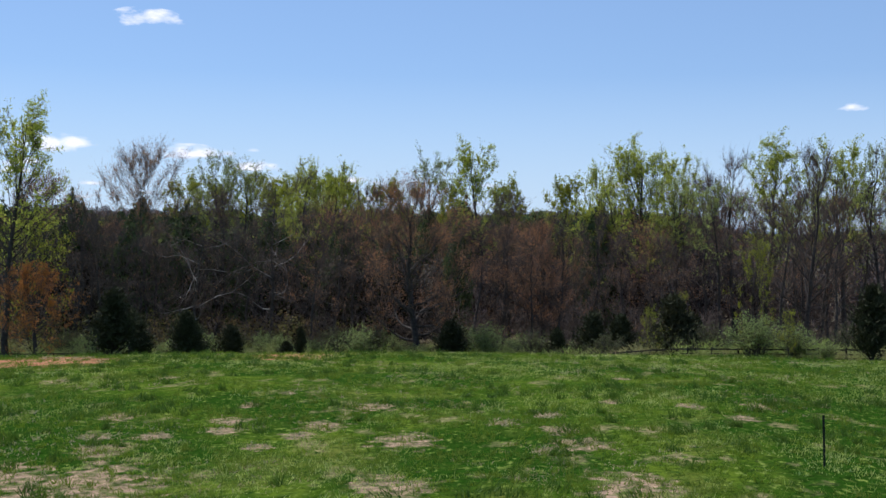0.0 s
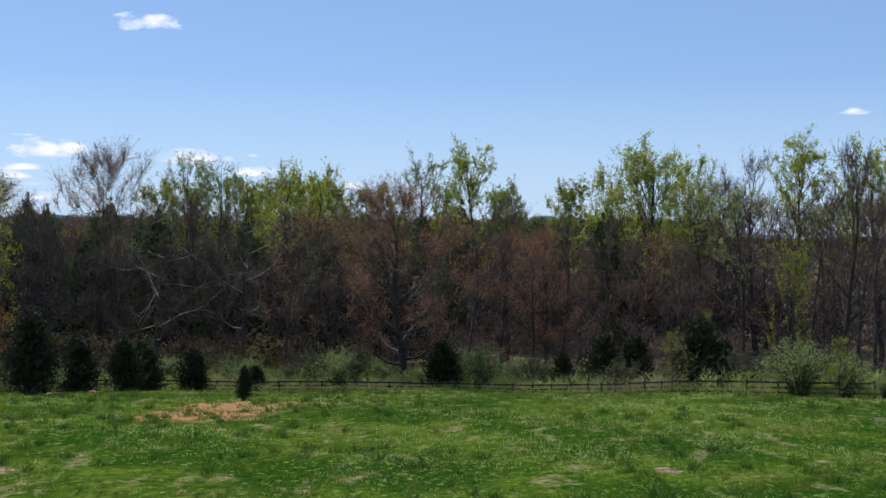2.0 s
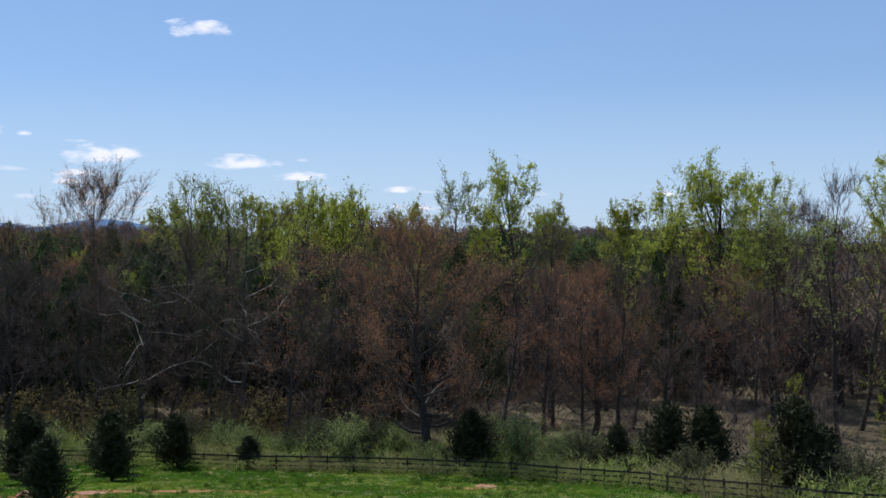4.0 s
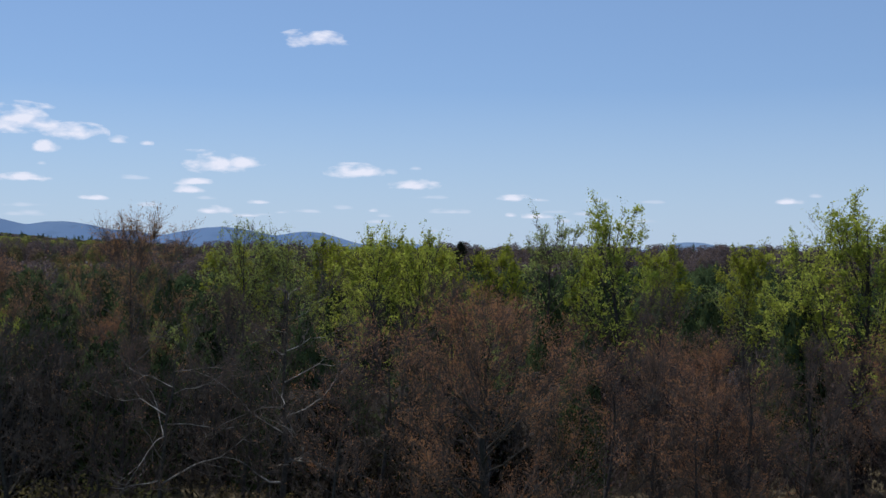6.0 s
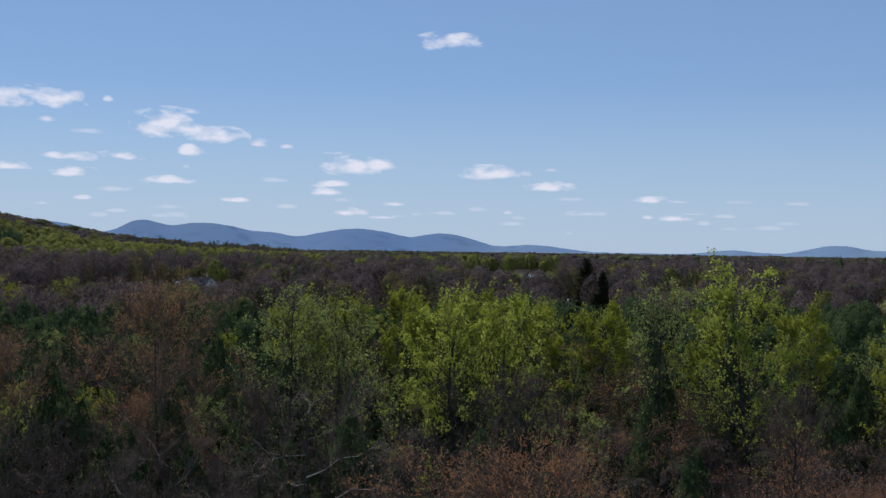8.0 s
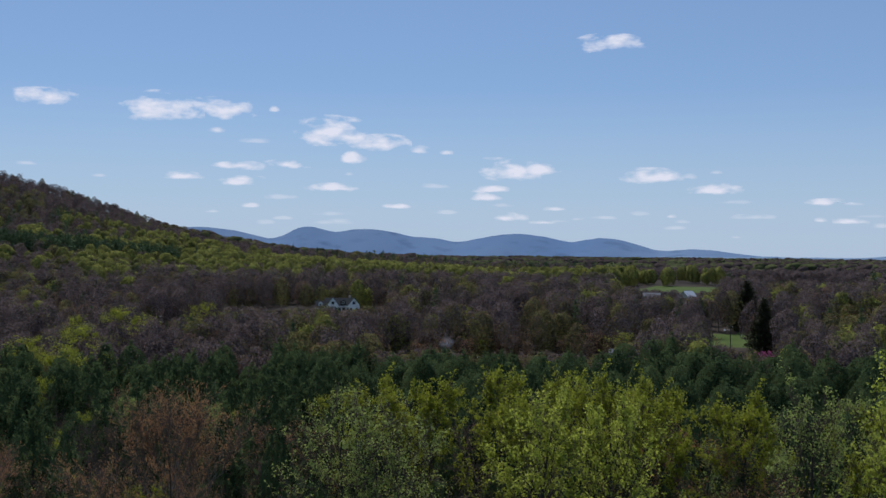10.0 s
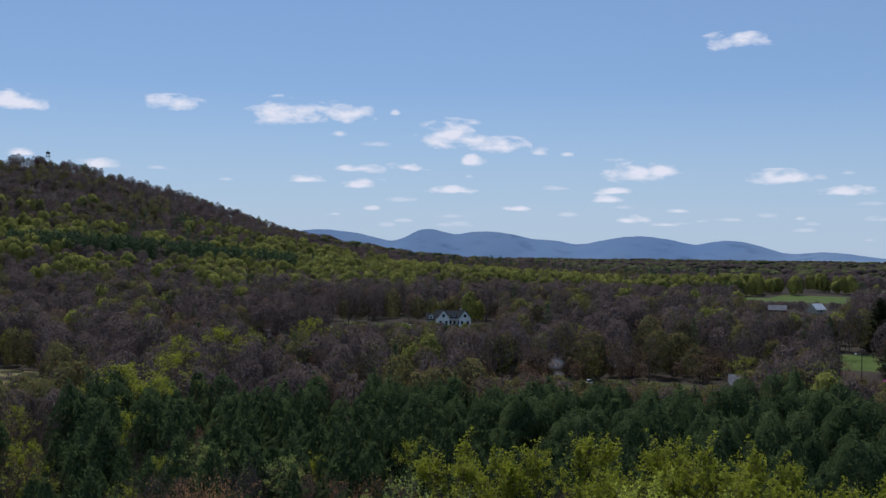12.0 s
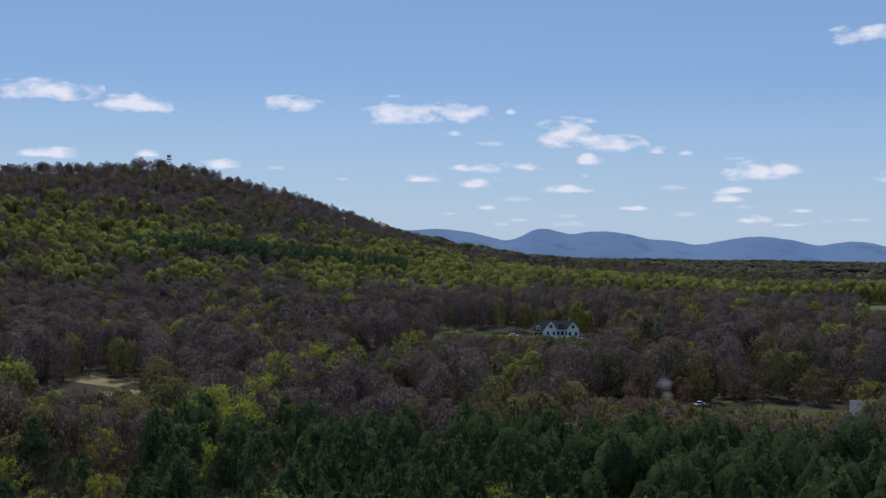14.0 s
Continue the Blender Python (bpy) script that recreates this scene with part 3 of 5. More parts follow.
    v3, f3 = slivers(p3, d3, l3, np.full(n3, twig_w * 1.5), rng)
    seg = np.concatenate([seg, np.repeat(np.stack([p3, p3 + d3 * l3[:, None]], 1), 2, 0)])
    dirs, us = np.concatenate([dirs, np.repeat(d3, 2, 0)]), np.concatenate([us, np.repeat(us[pick], 2)])
    n4 = twigs - n3
    pick = rng.integers(0, len(seg), n4)
    w = rng.uniform(0, 1, (n4, 1))
    p = seg[pick, 0] * (1 - w) + seg[pick, 1] * w
    d = unit(dirs[pick] + rng.normal(0, 0.55, (n4, 3)) + np.array([0, 0, up * 0.8]))
    ln = rng.uniform(0.3, 1.0, n4) * twig_l * radius / 5.5
    v1, f1 = slivers(p, d, ln, np.full(n4, twig_w), rng)
    v1, f1 = np.concatenate([v1, v3]), np.concatenate([f1, f3 + len(v1)])
    twigs = n4
    clump = rng.gamma(0.55, 1.0, len(seg)) + 0.04
    weight = clump[pick] * (np.clip((us[pick] - leaf_top) * 4, 0.12, 1) if leaf_top else 1.0)
    lp = rng.choice(twigs, leaf_n, p=weight / weight.sum())
    q = p[lp] + d[lp] * (ln[lp] * rng.uniform(0.35, 1.1, leaf_n))[:, None] + rng.normal(0, loose, (leaf_n, 3))
    if buds:
        bl = leaf_size * rng.uniform(0.6, 1.5, leaf_n)
        v2, f2 = slivers(q, unit(d[lp] + rng.normal(0, 0.5, (leaf_n, 3))), bl, bl * 0.28, rng)
    else:
        v2, f2 = leaf_quads(q, leaf_size, rng)
    return trunk, limb_woods, (v1, f1, v2, f2)


def crown_mesh(c, twig, leaf):
    v1, f1, v2, f2 = c
    verts = np.concatenate([v1, v2])
    faces = f1.tolist() + (f2 + len(v1)).tolist()
    return to_mesh("crown", verts, faces, [twig, leaf], [0] * len(f1) + [1] * len(f2))


TALL = {}


def broadleaf(name, label, category, bark, twig, leaf, whole=False, limb_bark=None, **kw):
    """One tree as a thing with trunk, limbs and crown; kept as the pattern that copies are made from. whole: limbs in one piece with the trunk."""
    trunk, limb_woods, c = grow(**kw)
    root = new(name)
    if whole:
        for w in limb_woods:
            k = len(trunk.v)
            trunk.v += w.v
            trunk.f += [tuple(i + k for i in f) for f in w.f]
    meshes = [("trunk", trunk.mesh("trunk", [bark]))]
    if not whole:
        meshes += [("limb", w.mesh("limb", [limb_bark or bark])) for w in limb_woods]
    for part_name, me in meshes + [("crown", crown_mesh(c, twig, leaf))]:
        o = new(part_name, me)
        o.parent = root
    TALL[root] = float(np.percentile(c[0][:, 2], 99.7))
    return tagged(root, label, category)


USED = set()


def plant(pattern, x, y, height, base_height, group, label="", sink=0.15, spin=None, wide=1.0):
    """Sets the pattern (built base_height tall) on the ground at x, y, scaled to the height."""
    s = height / TALL.get(pattern, base_height)
    m = pose(x, y, gz(x, y) - sink, 0, 0, (x * 37 + y * 53) % 360 if spin is None else spin)
    if pattern not in USED:
        USED.add(pattern)
        ob = pattern
        ob.matrix_basis = m
    else:
        ob = copy_thing(pattern, m)
    ob.scale = (s * wide, s * wide, s)
    tagged(ob, label, group=group)
    return ob


def conifer(name, label, category, seed, height, radius, whorls, per, tufts, size, needle, bark, droop, clear, power=0.9, dome=False, thin=0.3, core=None, rough=1.0):
    """A conifer: trunk, boughs in whorls, sprays of needles. core: the inside of a dense crown, its shade put into the
    colour.
    """
    rng = np.random.default_rng(seed)
    trunk = wood = Wood()
    trunk.tube([(0, 0, -0.3), (0.05, 0, height * 0.5), (0, 0.05, height * 0.985)], [0.014 * height + 0.03, 0.009 * height, 0.01], 6)
    P, D = [], []
    lean = rng.uniform(0.75, 1.2, 8)
    for k in range(whorls):
        u = (k + rng.uniform(0, 0.6)) / whorls
        h = height * (clear + (1 - clear) * u)
        for j in range(per):
            a = rng.uniform(0, 6.28)
            ln = radius * max(0.06, (1 - u * u) ** power if dome else (1 - u) ** power) * rng.uniform(0.6, 1.12)
            ln *= 1 + rough * (lean[int(a / 6.2832 * 8) % 8] - 1)
            el = radians(droop + 35 * u + rng.normal(0, 8))
            d = np.array([math.cos(a) * math.cos(el), math.sin(a) * math.cos(el), math.sin(el)])
            e = np.array([0, 0, h]) + d * ln + np.array([0, 0, 0.12 * ln])
            b = np.array([0, 0, h])
            if k % 3 == 0:
                wood.tube([b, e], [0.02 + 0.006 * ln, 0.006], 3)
            m = max(3, int(tufts * ln / radius + 2))
            w = rng.uniform(0.3, 1.05, (m, 1)) ** 0.7
            P.append(b + (e - b) * w + rng.normal(0, 1, (m, 3)) * np.array([0.09, 0.09, 0.06]) * radius * (0.4 + 0.6 * (1 - u)))
            D.append(np.tile(d, (m, 1)))
    P, D = np.concatenate(P), np.concatenate(D)
    D = unit(D + np.array([0, 0, 0.35]) + rng.normal(0, 0.8, P.shape))
    ln = size * rng.uniform(0.6, 1.5, len(P))
    v, f = slivers(P - D * (ln * 0.3)[:, None], D, ln, ln * thin, rng)
    root = new(name)
    mats, index = [needle], [0] * len(f)
    faces = f.tolist()
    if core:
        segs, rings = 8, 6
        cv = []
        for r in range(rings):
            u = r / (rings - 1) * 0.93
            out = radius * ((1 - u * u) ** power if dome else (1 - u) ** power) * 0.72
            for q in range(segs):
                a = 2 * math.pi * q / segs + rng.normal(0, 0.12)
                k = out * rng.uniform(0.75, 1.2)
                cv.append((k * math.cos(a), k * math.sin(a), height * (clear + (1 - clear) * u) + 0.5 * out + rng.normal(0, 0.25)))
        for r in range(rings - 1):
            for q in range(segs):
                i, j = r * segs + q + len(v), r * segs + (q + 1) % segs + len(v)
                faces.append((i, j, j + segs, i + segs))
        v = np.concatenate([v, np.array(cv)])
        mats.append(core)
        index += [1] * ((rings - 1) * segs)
    for part_name, me in (("trunk", trunk.mesh("trunk", [bark])), ("crown", to_mesh("crown", v, faces, mats, index, bool(core)))):
        o = new(part_name, me)
        o.parent = root
    return tagged(root, label, category)


def shrub(name, label, category, seed, height, radius, stems, leaf_n, leaf_size, leaf, bark):
    """A many-stemmed bush."""
    rng = np.random.default_rng(seed)
    wood = Wood()
    segs = []
    for k in range(stems):
        a, lean = rng.uniform(0, 6.28), rng.uniform(0.1, 0.95)
        e = np.array([math.cos(a) * radius * lean, math.sin(a) * radius * lean, height * (1.02 - 0.45 * lean ** 2) * rng.uniform(0.75, 1.05)])
        b = np.array([math.cos(a), math.sin(a), 0]) * 0.12 * radius * lean - np.array([0, 0, 0.1])
        mid = b * 0.5 + e * 0.5 + np.array([-e[0] * 0.12, -e[1] * 0.12, 0.12 * height])
        wood.tube([b, mid, e], [0.03, 0.02, 0.006], 3)
        segs += [(b * 0.3 + mid * 0.7, mid), (mid, e), (mid, e)]
    segs = np.array(segs)
    n = stems * 22
    i = rng.integers(0, len(segs), n)
    w = rng.uniform(0, 1, (n, 1))
    p = segs[i, 0] * (1 - w) + segs[i, 1] * w
    d = unit(unit(segs[i, 1] - segs[i, 0]) + rng.normal(0, 0.6, (n, 3)))
    ln = rng.uniform(0.2, 0.6, n) * radius * 0.45
    v1, f1 = slivers(p, d, ln, np.full(n, 0.022), rng)
    j = rng.integers(0, n, leaf_n)
    q = p[j] + d[j] * (ln[j] * rng.uniform(0.1, 1.05, leaf_n))[:, None] + rng.normal(0, 0.06, (leaf_n, 3))
    v2, f2 = leaf_quads(q, leaf_size, rng)
    root = new(name)
    for part_name, me in (("stem", wood.mesh("stem", [bark])), ("crown", crown_mesh((v1, f1, v2, f2), TWIG, leaf))):
        o = new(part_name, me)
        o.parent = root
    return tagged(root, label, category)


# ---- the tree line behind the meadow ----
def kind_of(n, seed, *args, **kw):
    return [broadleaf(*args, seed=seed + k, **kw) for k in range(n)]


# BARK_DARK puts the trunks' darkness against the light into their colour
POPLAR = kind_of(3, 100, "tulip_tree", "tall dark-trunked tree with fine fanned limbs and lime-green leaves", "tree", BARK_DARK, TWIG, LEAF_LIME, height=32,
                 radius=6.6, clear=0.36, shape="round", limbs=26, rise=32, twigs=4600, leaf_n=9000, leaf_size=0.24, leaf_top=0.3, trunk_r=0.42, up=0.3, crook=0.1, foot=0.9, loose=0.14, most_subs=7, lift=0.13, steep=28, reach=0.88, twig_l=0.75, twig_w=0.03)
TULIP = kind_of(1, 110, "tulip_tree", "large wide-crowned dark-trunked tree in fresh light green leaf", "tree", BARK_DARK, TWIG, LEAF_LIME, height=32,
                radius=9.5, clear=0.26, shape="round", limbs=30, rise=28, twigs=8000, leaf_n=17000, leaf_size=0.26, leaf_top=0.15, trunk_r=0.55, up=0.3, crook=0.12, loose=0.15, most_subs=8, lift=0.12, steep=36, reach=0.88, twig_l=0.6, twig_w=0.03)
PALE = kind_of(3, 120, "ash_tree", "tall slender tree with a thin veil of pale green leaves", "tree", BARK_DARK, TWIG, LEAF_PALE, height=31,
               radius=5.6, clear=0.42, shape="round", limbs=24, rise=36, twigs=4600, leaf_n=4200, leaf_size=0.2, leaf_top=0.4, up=0.3, crook=0.1, foot=0.9, loose=0.12, most_subs=7, lift=0.12, steep=24, reach=0.88, twig_l=0.8, twig_w=0.03)
RED = kind_of(2, 140, "red_maple", "spreading dark-trunked maple in red-brown spring bud at the wood's edge", "tree", BARK_DARK, TWIG, LEAF_RED, height=24,
              radius=10.5, clear=0.16, shape="round", limbs=32, rise=16, twigs=9000, leaf_n=22000, leaf_size=0.18, buds=True, lift=0.07, up=0.45, loose=0.18, trunk_r=0.55, twig_w=0.028, most_subs=5)
ORANGE = kind_of(1, 150, "orange_maple", "low maple glowing with orange spring buds", "tree", BARK_DARK, TWIG, LEAF_ORANGE, height=12,
                 radius=6.0, clear=0.12, shape="round", limbs=30, rise=22, twigs=3500, leaf_n=13000, leaf_size=0.2, buds=True, loose=0.12, up=0.45)
BROWN = kind_of(2, 160, "brown_oak", "wide-limbed tree with rusty brown buds and long bare lower boughs", "tree", BARK_DARK, TWIG, LEAF_MAUVE, limb_bark=BARK_ASH, height=31,
                radius=10.5, clear=0.3, shape="spread", limbs=24, rise=12, twigs=8500, leaf_n=14000, leaf_size=0.2, buds=True, leaf_top=0.4, up=0.4, steep=48, crook=0.16, loose=0.1, twig_w=0.03)
BARE = kind_of(4, 180, "bare_tree", "leafless grey-brown tree with fine upright twigs", "tree", BARK_DARK, TWIG, LEAF_MAUVE, height=28,
               radius=7.0, clear=0.25, shape="round", limbs=28, rise=34, twigs=5500, leaf_n=900, leaf_size=0.13, trunk_r=0.42, twig_w=0.03, up=0.5, most_subs=6, steep=28, lift=0.1)
SYCAMORE = kind_of(1, 200, "white_limbed_tree", "leafless tree with long whitish crooked limbs", "tree", BARK, TWIG, LEAF_MAUVE, limb_bark=BARK_SUNLIT, height=27,
                   radius=11, clear=0.26, shape="round", limbs=13, rise=-2, twigs=2600, leaf_n=300, leaf_size=0.16, lift=0.05, trunk_r=0.36, crook=0.22, steep=30, twig_w=0.028)
GREEN = kind_of(2, 210, "young_green_tree", "slim tree in sparse yellow-green spring leaf", "tree", BARK_DARK, TWIG, LEAF_YELLOW, height=16,
                radius=4.4, clear=0.1, shape="round", limbs=22, rise=34, twigs=1800, leaf_n=4200, leaf_size=0.17, up=0.5, loose=0.16)
LIME = kind_of(3, 220, "lime_leafed_tree", "upright many-branched tree in dense yellow-green young leaf", "tree", BARK_DARK, TWIG, LEAF_YELLOW, height=29,
               radius=6.2, clear=0.22, shape="poplar", limbs=30, rise=42, twigs=3200, leaf_n=8200, leaf_size=0.26, leaf_top=0.42, up=0.5, loose=0.16, most_subs=6, steep=24)
CEDAR = [conifer("red_cedar", "dense dark green cedar bush on the meadow's edge", "evergreen tree", 300 + k, 6.0, 2.7, 28, 14, 18, 0.42, NEEDLE_CEDAR, BARK_DARK, 48, 0.0, 0.6, True, 0.28)
         for k in range(3)]
DARK_BUSH = [shrub("shrub", "tangled dark olive bush behind the fence", "bush", 330 + k, 4.0, 3.2, 50, 2600, 0.16, LEAF_OLIVE, BARK_DARK) for k in range(2)]
BUSH = [shrub("shrub", "loose rounded bush with small grey-green leaves by the fence", "bush", 320 + k, 4.0, 3.0, 70, 4600, 0.13, LEAF_SHRUB, BARK) for k in range(3)]

EDGE = "trees along the wood's edge"


def top(x, y, z):
    return z - gz(x, y)


# pattern, its height, and x, y, z of the top
LINE = [(POPLAR[0], 32, -50.5, 130, 22.5), (ORANGE[0], 12, -46.6, 128, 3.4), (GREEN[0], 16, -54.8, 150, 11.0), (BROWN[0], 31, -48.8, 181, 21.5),
        (PALE[0], 31, -39.3, 190, 20.9), (PALE[1], 31, -33.9, 192, 20.4), (SYCAMORE[0], 27, -24.7, 160, 16.5), (POPLAR[1], 32, -25.4, 204, 20.4),
        (POPLAR[2], 32, -19.3, 205, 19.9), (RED[0], 24, -3.2, 145, 14.5), (PALE[2], 31, -2.2, 205, 22.7), (POPLAR[0], 32, 6.2, 202, 24.0), (SYCAMORE[0], 27, -34.5, 155, 12.0),
        (RED[1], 24, 14.0, 165, 9.6), (TULIP[0], 32, 32.5, 194, 23.9), (POPLAR[1], 32, 26.7, 196, 19.9), (POPLAR[2], 32, 40.8, 198, 21.5)]
LINE += [(BARE[0], 28, 45.7, 200, 18.3), (BARE[1], 28, 48.6, 190, 21.9), (POPLAR[0], 32, 50.6, 180, 23.3), (BARE[2], 28, 45.3, 142, 19.0),
         (POPLAR[1], 32, 57.5, 165, 21.4), (PALE[1], 31, 58.7, 152, 20.9), (GREEN[1], 16, 28.6, 135, 0.5), (GREEN[0], 16, 35.3, 128, 7.5),
         (BARE[3], 28, 9.6, 178, 14.5), (BARE[0], 28, -12.0, 176, 15.5), (BROWN[1], 31, -62, 176, 17.0), (BARE[2], 28, 8.0, 162, 9.0),
         (BARE[1], 28, 22.0, 160, 11.0), (BARE[2], 28, -35.0, 172, 14.0), (BARE[3], 28, 38.0, 165, 13.0), (BARE[1], 28, -42.0, 165, 9.0)]
LINE += [(LIME[0], 29, -38, 227, 19.2), (LIME[1], 29, -27, 224, 19.6), (LIME[2], 29, -32.5, 218, 17.8), (LIME[0], 29, -20, 221, 18.0), (LIME[1], 29, -12, 226, 18.4),
         (LIME[2], 29, -46, 223, 18.3), (LIME[1], 29, -51, 220, 18.5), (LIME[2], 29, -31, 230, 19.0), (LIME[1], 29, -23, 231, 18.8), (LIME[0], 29, 1, 225, 17.5), (LIME[1], 29, 12, 229, 18.5), (LIME[2], 29, 22, 216, 18.5), (RED[1], 24, -58, 196, 9.0)]
for p, h0, x, y, z in LINE:
    plant(p, x, y, top(x, y, z), h0, EDGE, wide=0.6 if p in GREEN and x > 0 else 1.0)

# cedars: x, y, height, breadth
for k, (x, y, h, w) in enumerate([(-10.0, 81.8, 1.9, 0.85), (-23.4, 104, 3.9, 1.3), (-31.4, 137, 5.2, 1.4), (-29.1, 131, 4.6, 1.3), (-26.6, 141.5, 4.6, 1.4), (-20.0, 142.0, 2.8, 1.5), (-35.3, 128, 5.6, 1.5),
                                  (-28.5, 98, 5.4, 1.3), (0.7, 141, 5.2, 1.5), (13.9, 137.5, 4.4, 1.2), (18.2, 136.4, 6.2, 1.25), (21.6, 137.3, 6.0, 1.3), (24.1, 117.4, 6.6, 1.35), (26.3, 119, 5.0, 1.2),
                                  (36.1, 95, 6.0, 1.1), (40, 97, 5.0, 1.1)]):
    plant(CEDAR[k % 3], x, y, h, 6.0, "cedars along the fence", wide=w)
for k, (x, y, h) in enumerate([(29.4, 106.2, 4.6), (33.0, 105.5, 3.4), (-10.8, 142.8, 4.8), (5.2, 141.2, 5.2), (8.6, 139.6, 3.0), (-36, 121, 3.4), (-38.5, 134, 4.0), (12, 142, 3.4), (-7, 148, 3.6),
                               (-17, 145, 3.0), (-31, 147, 3.6), (-34, 141, 3.4), (-42, 147, 4.2), (-14, 147, 3.6), (9.5, 144, 3.8), (16, 141, 3.2), (24, 128, 3.4), (27.5, 114, 3.0), (-3.5, 143.5, 2.6), (-21.5, 146, 3.6), (35, 103, 2.0), (-45, 142, 4.0), (2, 149, 4.2), (-24, 149, 3.8)]):
    plant(BUSH[k % 3], x, y, h, 4.0, "bushes along the fence")
rng = np.random.default_rng(17)
for k in range(22):
    x = -52 + 4.7 * k + rng.normal(0, 1.6)
    y = float(fence_y(x)) + rng.uniform(3.0, 13)
    plant(DARK_BUSH[k % 2], x, y, rng.uniform(2.4, 5.6), 4.0, "bushes along the fence", wide=rng.uniform(0.9, 1.4))
plant(GREEN[0], 20.9, 114, top(20.9, 114, 0.2), 16, EDGE, wide=0.8)
plant(GREEN[1], -36, 120, 4.2, 16, EDGE)
plant(GREEN[1], 31.5, 103.5, 5.0, 16, EDGE)

# the wood behind the tree line
rng = np.random.default_rng(21)
taken = [(l[2], l[3]) for l in LINE]
W_BARE = kind_of(3, 500, "bare_tree", "leafless grey-brown tree standing in the wood", "tree", BARK_DARK, TWIG_SHADE, LEAF_MAUVE, whole=True, most_subs=3, sides=3, height=28,
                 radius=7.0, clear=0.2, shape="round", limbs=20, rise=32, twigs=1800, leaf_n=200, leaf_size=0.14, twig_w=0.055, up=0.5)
W_BARE += kind_of(1, 505, "bare_tree", "leafless brown tree with fine twigs standing in the wood", "tree", BARK, TWIG, LEAF_MAUVE, whole=True, most_subs=3, sides=3, height=28,
                  radius=7.0, clear=0.25, shape="round", limbs=22, rise=32, twigs=2600, leaf_n=700, leaf_size=0.15, twig_w=0.045, up=0.5, steep=30)
W_PALE = kind_of(1, 510, "ash_tree", "slender tree with thin pale green leaves in the wood", "tree", BARK_DARK, TWIG, LEAF_PALE, whole=True, most_subs=3, sides=3, height=31,
                 radius=6.0, clear=0.32, shape="poplar", limbs=24, rise=38, twigs=2000, leaf_n=3200, leaf_size=0.2, leaf_top=0.4, up=0.6, twig_w=0.03)
W_LIME = kind_of(1, 520, "tulip_tree", "lime-green leafing tree in the wood", "tree", BARK_DARK, TWIG, LEAF_LIME, whole=True, most_subs=3, sides=3, height=32,
                 radius=6.4, clear=0.28, shape="poplar", limbs=24, rise=36, twigs=1900, leaf_n=4500, leaf_size=0.22, leaf_top=0.25, up=0.6, twig_w=0.03)
W_RED = kind_of(1, 530, "red_maple", "red-budding maple in the wood", "tree", BARK_DARK, TWIG, LEAF_RED, whole=True, most_subs=4, sides=3, height=24,
                radius=8.5, clear=0.15, shape="round", limbs=22, rise=20, twigs=3000, leaf_n=3800, leaf_size=0.22, up=0.45, buds=True, loose=0.15, twig_w=0.03)
W_YELLOW = kind_of(2, 550, "lime_leafed_tree", "round-crowned tree in yellow-green young leaf in the valley", "tree", BARK_DARK, TWIG_SHADE, LEAF_YELLOW, whole=True, most_subs=4, sides=3, height=28,
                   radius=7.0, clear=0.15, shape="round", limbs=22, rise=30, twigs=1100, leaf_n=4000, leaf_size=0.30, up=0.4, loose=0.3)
HEIGHTS = {"bare_tree": 28, "ash_tree": 31, "tulip_tree": 32, "red_maple": 24}
MIXED = W_BARE * 3 + W_PALE * 2 + W_LIME * 2 + W_RED * 3
made = 0
while made < 95:
    x, y = rng.uniform(-100, 95), rng.uniform(148, 238) if made % 5 else rng.uniform(148, 175)
    if abs(x - 3) > 30 + (y - 60) * 0.45 or min((x - a) ** 2 + (y - b) ** 2 for a, b in taken) < 22:
        continue
    taken.append((x, y))
    made += 1
    if y < 178:
        p = (W_BARE[2:] + W_RED if made % 2 and -24 < x < 34 else [W_BARE[3], W_RED[0], W_BARE[1]] if -24 < x < 34 else W_BARE[:3] if x < 0 else [W_BARE[3], W_PALE[0], W_BARE[2]])[rng.integers(3)]
    else:
        p = MIXED[rng.integers(len(MIXED))]
    h0 = HEIGHTS[p.name.split(".")[0]]
    plant(p, x, y, rng.uniform(23, 28) if x > 36 else rng.uniform(17, 22) if y < 200 else rng.uniform(18, 24), h0, "trees of the wood", wide=1.25)

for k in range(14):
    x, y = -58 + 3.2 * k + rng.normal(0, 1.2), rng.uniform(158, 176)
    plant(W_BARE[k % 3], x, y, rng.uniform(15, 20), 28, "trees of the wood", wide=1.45)


